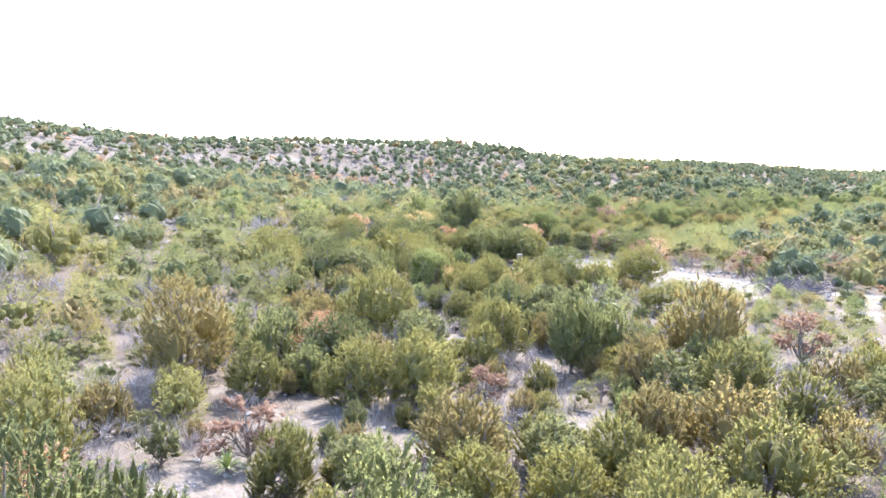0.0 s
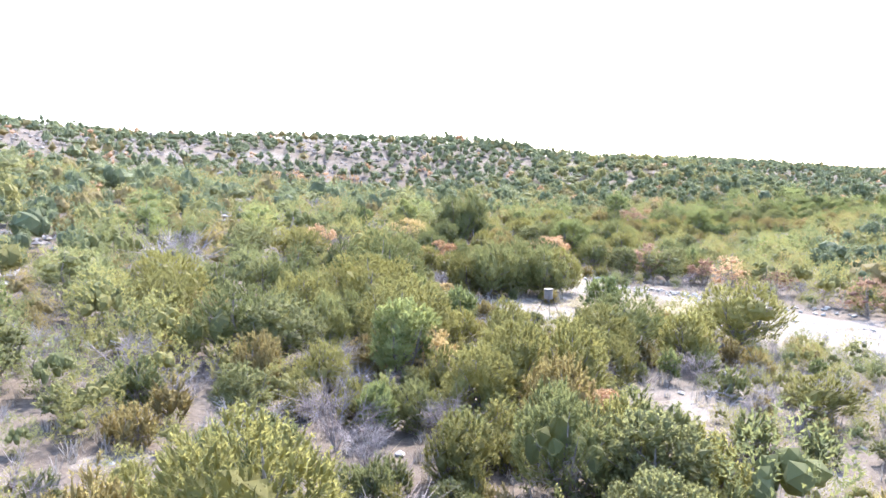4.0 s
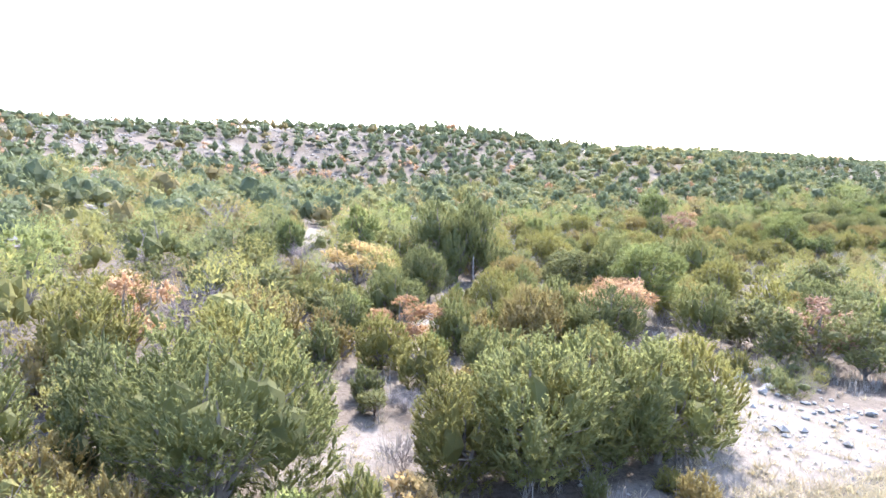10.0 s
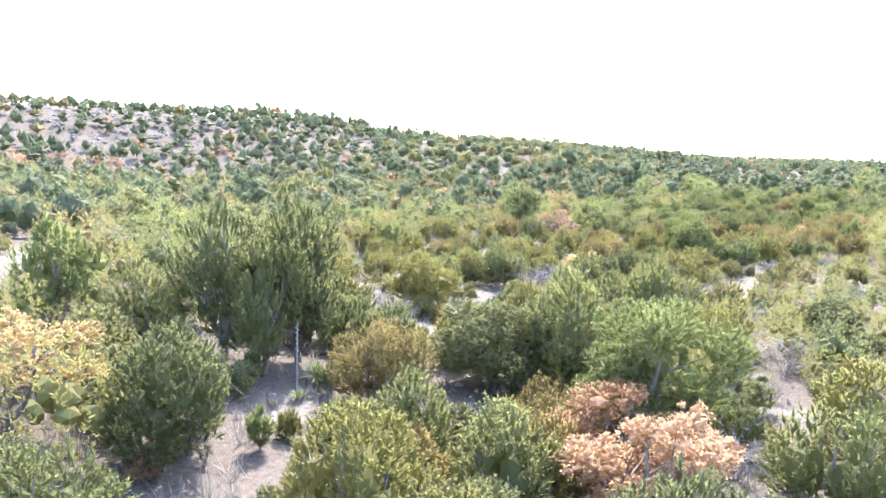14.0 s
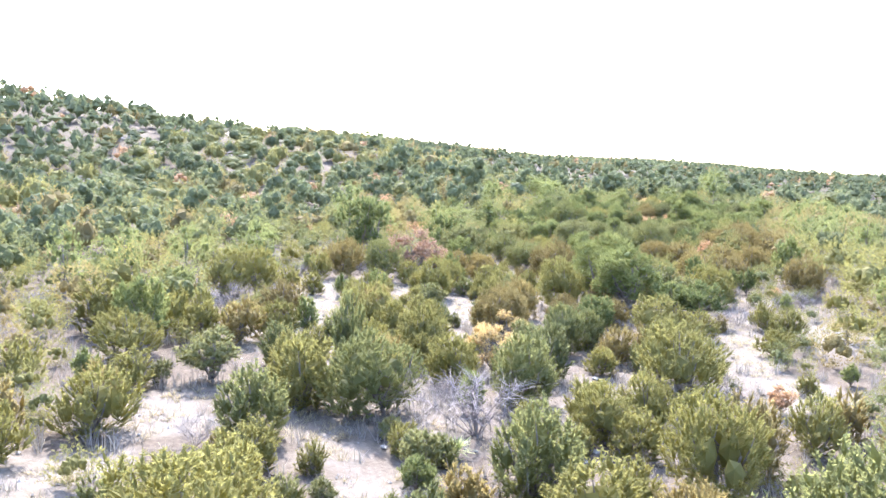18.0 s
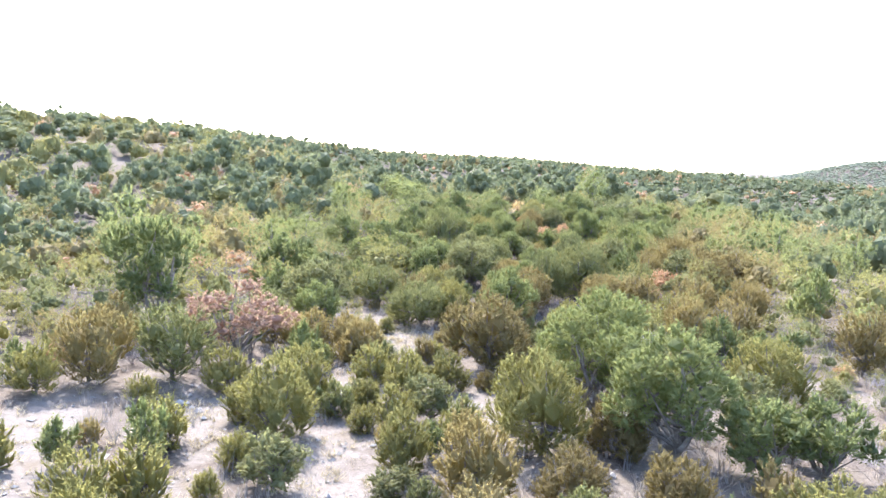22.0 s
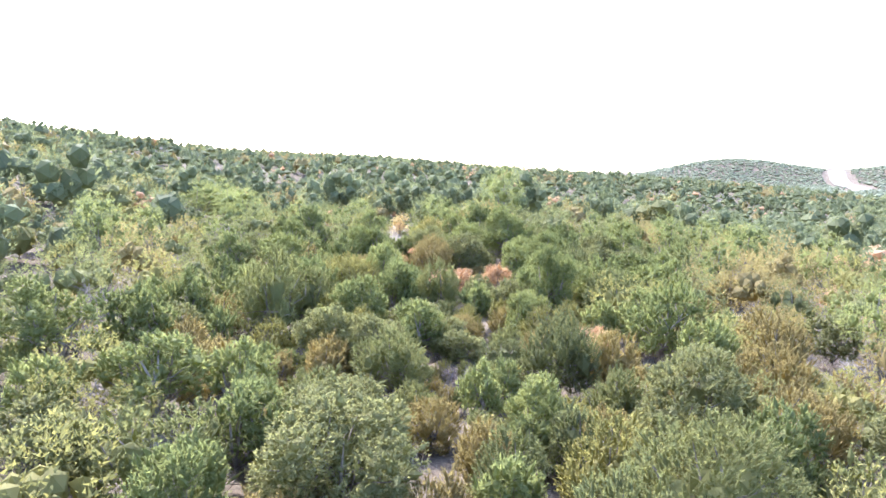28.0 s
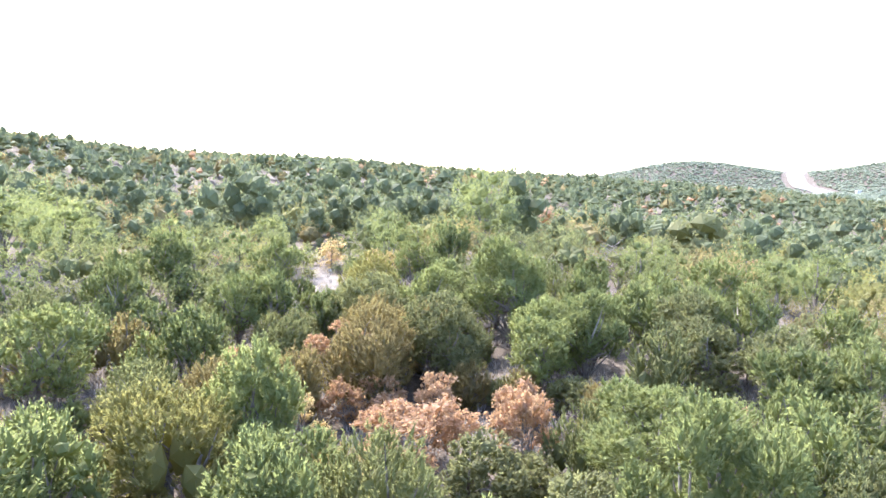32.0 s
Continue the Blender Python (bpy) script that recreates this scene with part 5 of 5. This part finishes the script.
def deer_feeder(x, y):
    gz = height(x, y)
    ob = thing("game_feeder", "weathered barrel game feeder on three splayed steel legs in the clearing", "game feeder", pose(x, y, gz))
    top = 2.906 - gz
    low = top - 0.66
    r = 0.275
    prof = [(0.10, low), (r - 0.01, low), (r, low + 0.02), (r, low + 0.20), (r + 0.012, low + 0.22), (r, low + 0.24), (r, low + 0.42), (r + 0.012, low + 0.44), (r, low + 0.46), (r, top - 0.05)]
    barrel = part("barrel", mesh_from("barrel", *lathe(prof, 32), BARREL), ob, "faded brown-grey steel barrel")
    part("lid", mesh_from("lid", *lathe([(r + 0.004, top - 0.05), (r + 0.016, top - 0.045), (r + 0.016, top - 0.012), (r, top - 0.004), (r * 0.9, top - 0.012), (0.02, top)], 32), LID), ob, "weathered brown-grey barrel lid")
    part("funnel", mesh_from("funnel", *lathe([(0.05, low - 0.12), (0.06, low - 0.10), (0.19, low + 0.005), (0.19, low + 0.01)], 24), STEEL), ob)
    part("spinner_motor", mesh_of(box(0.13, 0.13, 0.14, (0, 0, low - 0.17), 0.01), "spinner_motor", STEEL), ob)
    for dx, dy in ((-0.78, 0.62), (0.84, 0.52), (-0.04, -1.02)):
        f = math.hypot(dx, dy)
        ux, uy = dx / f, dy / f
        foot = height(x + dx, y + dy) - gz
        v, fc = [], []
        tube(v, fc, [(ux * (r + 0.01), uy * (r + 0.01), low + 0.30), (ux * (r + 0.03), uy * (r + 0.03), low - 0.02), (dx, dy, foot - 0.02)], [0.021, 0.021, 0.021], 10)
        leg = part("leg", mesh_from("leg", v, fc, STEEL), ob)
        part("foot_plate", mesh_of(box(0.12, 0.12, 0.012, (dx, dy, foot + 0.008)), "foot_plate", STEEL), leg)
        part("leg_bracket", mesh_of(box(0.05, 0.05, 0.22, (ux * (r + 0.012), uy * (r + 0.012), low + 0.20), 0.005), "leg_bracket", STEEL), leg)
    for dx, dy in ((-0.78, 0.62), (0.84, 0.52)):
        v, fc = [], []
        tube(v, fc, [(dx, dy, height(x + dx, y + dy) - gz + 0.05), (-0.04, -1.02, height(x - 0.04, y - 1.02) - gz + 0.05)], [0.018, 0.018], 8)
        part("ground_bar", mesh_from("ground_bar", v, fc, STEEL), ob)
    return ob


deer_feeder(7.54, 70.35)


# ---- rocks, logs and brush ----
rock_rng = np.random.default_rng(41)


def rock_mesh(name, rng, sub=2):
    bm = bmesh.new()
    bmesh.ops.create_icosphere(bm, subdivisions=sub, radius=0.5)
    off = Vector(rng.uniform(-50, 50, 3).tolist())
    cuts = [Vector(rng.normal(size=3).tolist()).normalized() for _ in range(7)]
    for v in bm.verts:
        p = v.co.copy()
        for c in cuts:
            d = p.dot(c) - 0.36
            if d > 0:
                p -= c * d * 0.85
        v.co = p * (1 + 0.16 * noise.noise(p * 3.0 + off))
    return mesh_of(bm, name, STONE)


ROCKS = [rock_mesh("boulder", rock_rng) for _ in range(6)]


def rock(x, y, size, flat=0.65, label="pale weathered limestone boulder lying on the gravel", group="limestone boulders"):
    ob = new("boulder", ROCKS[int(rock_rng.integers(6))])
    ob.matrix_basis = Matrix.LocRotScale((x, y, height(x, y) + 0.26 * size * flat), Euler((rock_rng.uniform(-0.2, 0.2), rock_rng.uniform(-0.2, 0.2), rock_rng.uniform(0, 6.3))), Vector((size * rock_rng.uniform(0.8, 1.25), size, size * flat)))
    return tagged(ob, label, "boulder", group)


for x, y, s in ((15.0, 89.7, 0.9), (15.6, 90.0, 0.95), (16.4, 89.9, 1.05), (17.0, 89.3, 0.6), (14.4, 88.8, 0.5), (14.9, 87.9, 0.45), (16.0, 88.2, 0.5), (13.8, 89.8, 0.4)):
    rock(x, y, s)
# the stony bank along the far side of the clearing
for i in range(190):
    f = rock_rng.random()
    x = 15.6 + 15.5 * f + rock_rng.normal() * 0.8
    y = 86.6 - 9.2 * f + rock_rng.normal() * 1.2
    rock(x, y, min(0.5, 0.12 + 0.12 * rock_rng.exponential()), 0.7, "grey limestone rock on the stony bank", "rocks of the bank")


def loose_stones():
    rng = np.random.default_rng(43)
    verts, faces, base = [], [], 0
    patches = BARE + GLADE_GROUND + [(28, 134, 12), (34, 146, 12), (42, 150, 11), (10, 62, 14), (2, 30, 16), (12, 96, 10)]
    areas = np.array([r ** 1.6 for _, _, r in patches])
    pick = rng.choice(len(patches), 9000, p=areas / areas.sum())
    for i in pick:
        cx, cy, r = patches[i]
        a, d = rng.uniform(0, 2 * math.pi), r * 1.25 * math.sqrt(rng.random())
        x, y = cx + d * math.cos(a), cy + d * math.sin(a)
        s = 0.03 * rng.pareto(2.6) + 0.03
        s = min(s, 0.22)
        v = OCT_V * np.array([1, rng.uniform(0.6, 1.1), 0.55]) * s * (1 + rng.uniform(-0.3, 0.3, (6, 1)))
        c, q = math.cos(a * 3), math.sin(a * 3)
        v = np.stack([v[:, 0] * c - v[:, 1] * q + x, v[:, 0] * q + v[:, 1] * c + y, v[:, 2] + 0.25 * s], 1)
        verts.append(v)
        faces.append(OCT_F + base)
        base += 6
    V = np.concatenate(verts)
    V[:, 2] += lie(V[:, 0], V[:, 1])
    tagged(new("loose_stones", mesh_from("loose_stones", V, np.concatenate(faces), STONE)), "scattered pale stones on the bare ground", "stones", kind="stuff")


loose_stones()


def dry_grass():
    rng = np.random.default_rng(47)
    verts, faces = [], []
    rows = []
    for i in rng.choice(len(BARE), 2300):
        cx, cy, r = BARE[i]
        a, d = rng.uniform(0, 2 * math.pi), r * (0.35 + 0.95 * math.sqrt(rng.random()))
        rows.append((cx + d * math.cos(a), cy + d * math.sin(a), rng.uniform(0.12, 0.34)))
    for _ in range(1500):
        rows.append((rng.normal(15.5, 3.2), rng.normal(76.2, 1.8), rng.uniform(0.20, 0.52)))
    for _ in range(500):
        rows.append((rng.normal(33, 4), rng.normal(61, 2), rng.uniform(0.15, 0.35)))
    for cx, cy, r in ((28, 134, 9), (30, 150, 9), (44, 134, 7), (2, 28, 10), (10, 60, 8), (10, 120, 6), (12, 96, 6)):
        for _ in range(230):
            rows.append((rng.normal(cx, r), rng.normal(cy, r), rng.uniform(0.14, 0.40)))
    for _ in range(300):
        rows.append((rng.normal(47, 3), rng.normal(163, 3), rng.uniform(0.15, 0.4)))
    for x, y, s in rows:
        z = height(x, y)
        for _ in range(11):
            a, lean = rng.uniform(0, 2 * math.pi), rng.uniform(0.4, 1.3)
            bx, by = x + rng.normal() * 0.09, y + rng.normal() * 0.09
            k = len(verts)
            wx, wy = 0.016 * math.sin(a), -0.016 * math.cos(a)
            verts += [(bx - wx, by - wy, z - 0.01), (bx + wx, by + wy, z - 0.01), (bx + lean * s * math.cos(a), by + lean * s * math.sin(a), z + s * rng.uniform(0.35, 0.85))]
            faces.append((k, k + 1, k + 2))
    tagged(new("dry_grass", mesh_from("dry_grass", verts, faces, LEAF["straw"])), "tufts of straw-coloured dry grass", "grass", kind="stuff")


dry_grass()


def low_brush():
    """Leafless knee-high brush and weeds under and between the trees."""
    rng = np.random.default_rng(49)
    verts, faces = [], []
    n = 0
    while n < 12000:
        x, y = rng.uniform(-25, 125), rng.uniform(8, 225)
        if from_glades(x, y) > 26 or on_bare(x, y, 0.2):
            continue
        n += 1
        z, s = height(x, y), rng.uniform(0.30, 0.90)
        for _ in range(15):
            a, lean = rng.uniform(0, 2 * math.pi), rng.uniform(0.05, 0.75)
            bx, by = x + rng.normal() * 0.16 * s, y + rng.normal() * 0.16 * s
            k = len(verts)
            wx, wy = 0.016 * math.sin(a), -0.016 * math.cos(a)
            verts += [(bx - wx, by - wy, z - 0.01), (bx + wx, by + wy, z - 0.01), (bx + lean * s * math.cos(a), by + lean * s * math.sin(a), z + s * rng.uniform(0.5, 1.1))]
            faces.append((k, k + 1, k + 2))
    tagged(new("low_brush", mesh_from("low_brush", verts, faces, LEAF["thicket"])), "knee-high leafless grey brush between the trees", "brush", kind="stuff")


low_brush()


def branch_heap(name, label, category, x, y, r, tall, count, mat, seed, thick=0.03):
    rng = np.random.default_rng(seed)
    ob = thing(name, label, category, pose(x, y, height(x, y)))
    for i in range(count):
        a = rng.uniform(0, 2 * math.pi)
        d = r * 0.7 * math.sqrt(rng.random())
        p = np.array([d * math.cos(a), d * math.sin(a), rng.uniform(0, 0.25) * tall])
        b = rng.uniform(0, 2 * math.pi)
        length = rng.uniform(0.5, 1.2) * r
        q = p + np.array([math.cos(b) * length, math.sin(b) * length, rng.uniform(0.05, 0.9) * tall])
        m = (p + q) / 2 + rng.normal(size=3) * 0.1 * length
        v, f = [], []
        t = thick * rng.uniform(0.5, 1.3)
        rings = tube(v, f, [p, m, (m + q) / 2 + rng.normal(size=3) * 0.03, q], [t, 0.7 * t, 0.45 * t, 0.15 * t], 5)
        for k in range(7):
            j = 0 if k > 4 else 1 + k % 2
            s = (np.array(v[rings[j][k % 5]]) + np.array(v[rings[j + 1][k % 5]])) / 2
            e = s + rng.normal(size=3) * 0.28 * length + np.array([0, 0, 0.1 * tall])
            shoot = tube(v, f, [s, (s + e) / 2 + rng.normal(size=3) * 0.03, e], [0.40 * t, 0.28 * t, 0.08 * t], 3)
            f.append((rings[j][k % 5], shoot[0][0], shoot[0][1]))
        part("branch", mesh_from("branch", v, f, mat), ob)
    return ob


branch_heap("fallen_tree", "bleached grey dead juniper branches fallen at the clearing", "dead tree", 1.7, 70.6, 1.9, 1.2, 60, DEAD, 51, 0.017)
branch_heap("fallen_tree", "bleached grey dead juniper branches fallen at the clearing", "dead tree", 3.0, 69.3, 1.3, 0.8, 36, DEAD, 52, 0.015)
branch_heap("brush_pile", "dark heap of cut brush on the gravel", "brush pile", 31.1, 63.8, 3.0, 1.5, 60, DARK_BRUSH, 53, 0.06)
branch_heap("dead_limb", "grey dead limb lying among the shrubs", "dead tree", 12.6, 53.0, 1.3, 0.4, 7, DEAD, 54, 0.05)
branch_heap("dead_limb", "silvery dead juniper limbs on the sunny ground", "dead tree", 31.5, 128.6, 1.5, 1.2, 46, DEAD, 55, 0.011)


def log(x, y):
    v, f = [], []
    tube(v, f, [(-0.38, 0, 0.10), (-0.05, 0.03, 0.13), (0.20, 0.02, 0.14), (0.36, -0.05, 0.30)], [0.10, 0.09, 0.08, 0.05], 9)
    ob = new("log", mesh_from("log", v, f, BARK, True))
    ob.matrix_basis = pose(x, y, height(x, y), 0, 0, 25)
    return tagged(ob, "short brown weathered log on the gravel", "log")


log(5.2, 71.4)


# ---- yuccas and their stalks ----
def yucca(x, y, size, stalk=0.0, seed=1):
    rng = np.random.default_rng(seed)
    ob = thing("yucca", "spiky yellow-green yucca rosette" + (" with a dry flower stalk" if stalk else " on stony ground"), "yucca", pose(x, y, height(x, y)))
    v, f = [], []
    for i in range(64):
        a = i * 2.4
        up = rng.uniform(0.05, 1.35)
        d = np.array([math.cos(a) * math.cos(up), math.sin(a) * math.cos(up), math.sin(up)])
        w = np.array([-math.sin(a), math.cos(a), 0]) * 0.028 * size
        b = np.array([0, 0, 0.22 * size]) + d * 0.05
        t = b + d * size * rng.uniform(0.55, 0.85)
        m = b + (t - b) * 0.45 + np.array([0, 0, 0.03 * size])
        k = len(v)
        v += [tuple(b - 0.7 * w), tuple(b + 0.7 * w), tuple(m + w), tuple(m - w), tuple(t - np.array([0, 0, 0.08 * size]))]
        f += [(k, k + 1, k + 2, k + 3), (k + 3, k + 2, k + 4)]
    part("rosette", mesh_from("rosette", v, f, YUCCA), ob)
    tv, tf = [], []
    tube(tv, tf, [(0, 0, -0.03), (0.01, 0, 0.15 * size), (0.0, 0.01, 0.30 * size)], [0.09 * size, 0.08 * size, 0.05 * size], 8)
    part("stump", mesh_from("stump", tv, tf, BARK), ob)
    if stalk:
        sv, sf = [], []
        tube(sv, sf, [(0, 0, 0.2 * size), (0.02, 0.01, 0.6 * stalk), (0.05, 0.02, stalk)], [0.035, 0.028, 0.012], 7)
        for i in range(16):
            z = stalk * (0.55 + 0.42 * i / 16)
            a = i * 2.4
            tube(sv, sf, [(0.03, 0.01, z), (0.03 + 0.07 * math.cos(a), 0.01 + 0.07 * math.sin(a), z + 0.05)], [0.012, 0.018], 4)
        part("flower_stalk", mesh_from("flower_stalk", sv, sf, DEAD), ob, "dry pale flower stalk")
    return ob


for i, (x, y, s, st) in enumerate(((-6.4, 20.6, 0.9, 0), (4.7, 107.0, 0.95, 0), (4.0, 105.4, 0.5, 2.6), (20.6, 126.9, 0.8, 0), (37.2, 155.9, 0.95, 0), (38.4, 155.6, 0.7, 0), (34.4, 155.4, 0.5, 2.3), (-25.0, 62.4, 0.9, 0), (-0.6, 101.6, 0.8, 0), (41.3, 159.0, 0.6, 0))):
    yucca(x, y, s, st, 60 + i)


# ---- a prickly pear by the open ground ----
def prickly_pear(x, y):
    rng = np.random.default_rng(71)
    ob = thing("prickly_pear", "low grey-green prickly pear cactus with flat pads", "cactus", pose(x, y, height(x, y)))
    me = bpy.data.meshes.new("pad")
    bm = bmesh.new()
    bmesh.ops.create_icosphere(bm, subdivisions=2, radius=0.5)
    bmesh.ops.scale(bm, vec=(0.26, 0.06, 0.34), verts=bm.verts)
    bmesh.ops.translate(bm, vec=(0, 0, 0.15), verts=bm.verts)
    bm.to_mesh(me)
    bm.free()
    me.materials.append(LEAF["oak"])
    for i in range(16):
        a, d = rng.uniform(0, 6.3), rng.uniform(0.05, 0.5)
        low = i < 9
        p = part("pad", me, ob)
        p.matrix_basis = Matrix.LocRotScale((d * math.cos(a), d * math.sin(a), 0.0 if low else rng.uniform(0.2, 0.3)), Euler((rng.uniform(-0.4, 0.4), rng.uniform(-0.4, 0.4), rng.uniform(0, 6.3))), None)
    return ob


prickly_pear(46.8, 135.2)


# ---- the far road and the trailer beside it ----
def far_road():
    verts, faces = [], []
    pts = []
    for (ax, ay), (bx, by) in zip(ROAD_LINE, ROAD_LINE[1:]):
        n = max(2, int(math.hypot(bx - ax, by - ay) / 6))
        pts += [(ax + (bx - ax) * i / n, ay + (by - ay) * i / n) for i in range(n)]
    pts.append(ROAD_LINE[-1])
    for i, (x, y) in enumerate(pts):
        ax, ay = pts[max(i - 1, 0)]
        bx, by = pts[min(i + 1, len(pts) - 1)]
        d = math.hypot(bx - ax, by - ay)
        nx, ny = -(by - ay) / d, (bx - ax) / d
        half = 8.5
        for k in range(7):
            o = half * (k / 3 - 1)
            verts.append((x + nx * o, y + ny * o, max(height(x + nx * o, y + ny * o), height(x, y)) + 0.45))
        if i:
            for k in range(6):
                q = (i - 1) * 7 + k
                faces.append((q, q + 1, q + 8, q + 7))
    tagged(new("road", mesh_from("road", verts, faces, ROAD)), "broad white caliche road climbing to the saddle", "road", kind="structure")


far_road()


def trailer(x, y):
    ob = thing("trailer", "small white trailer parked beside the far road", "trailer", pose(x, y, height(x, y), 0, 0, 12))
    part("body", mesh_of(box(12.0, 3.4, 3.2, (0, 0, 2.2), 0.15), "body", WHITE), ob)
    part("roof", mesh_of(box(12.3, 3.7, 0.25, (0, 0, 3.9), 0.08), "roof", WHITE), ob)
    for sx in (-3.5, 3.5):
        for sy in (-1.5, 1.5):
            w = part("wheel", mesh_from("wheel", *lathe([(0.45, -0.15), (0.5, -0.1), (0.5, 0.1), (0.45, 0.15)], 16), BARK), ob)
            w.matrix_basis = pose(sx, sy, 0.45, 90, 0, 0)
    return ob


trailer(800.0, 224.0)
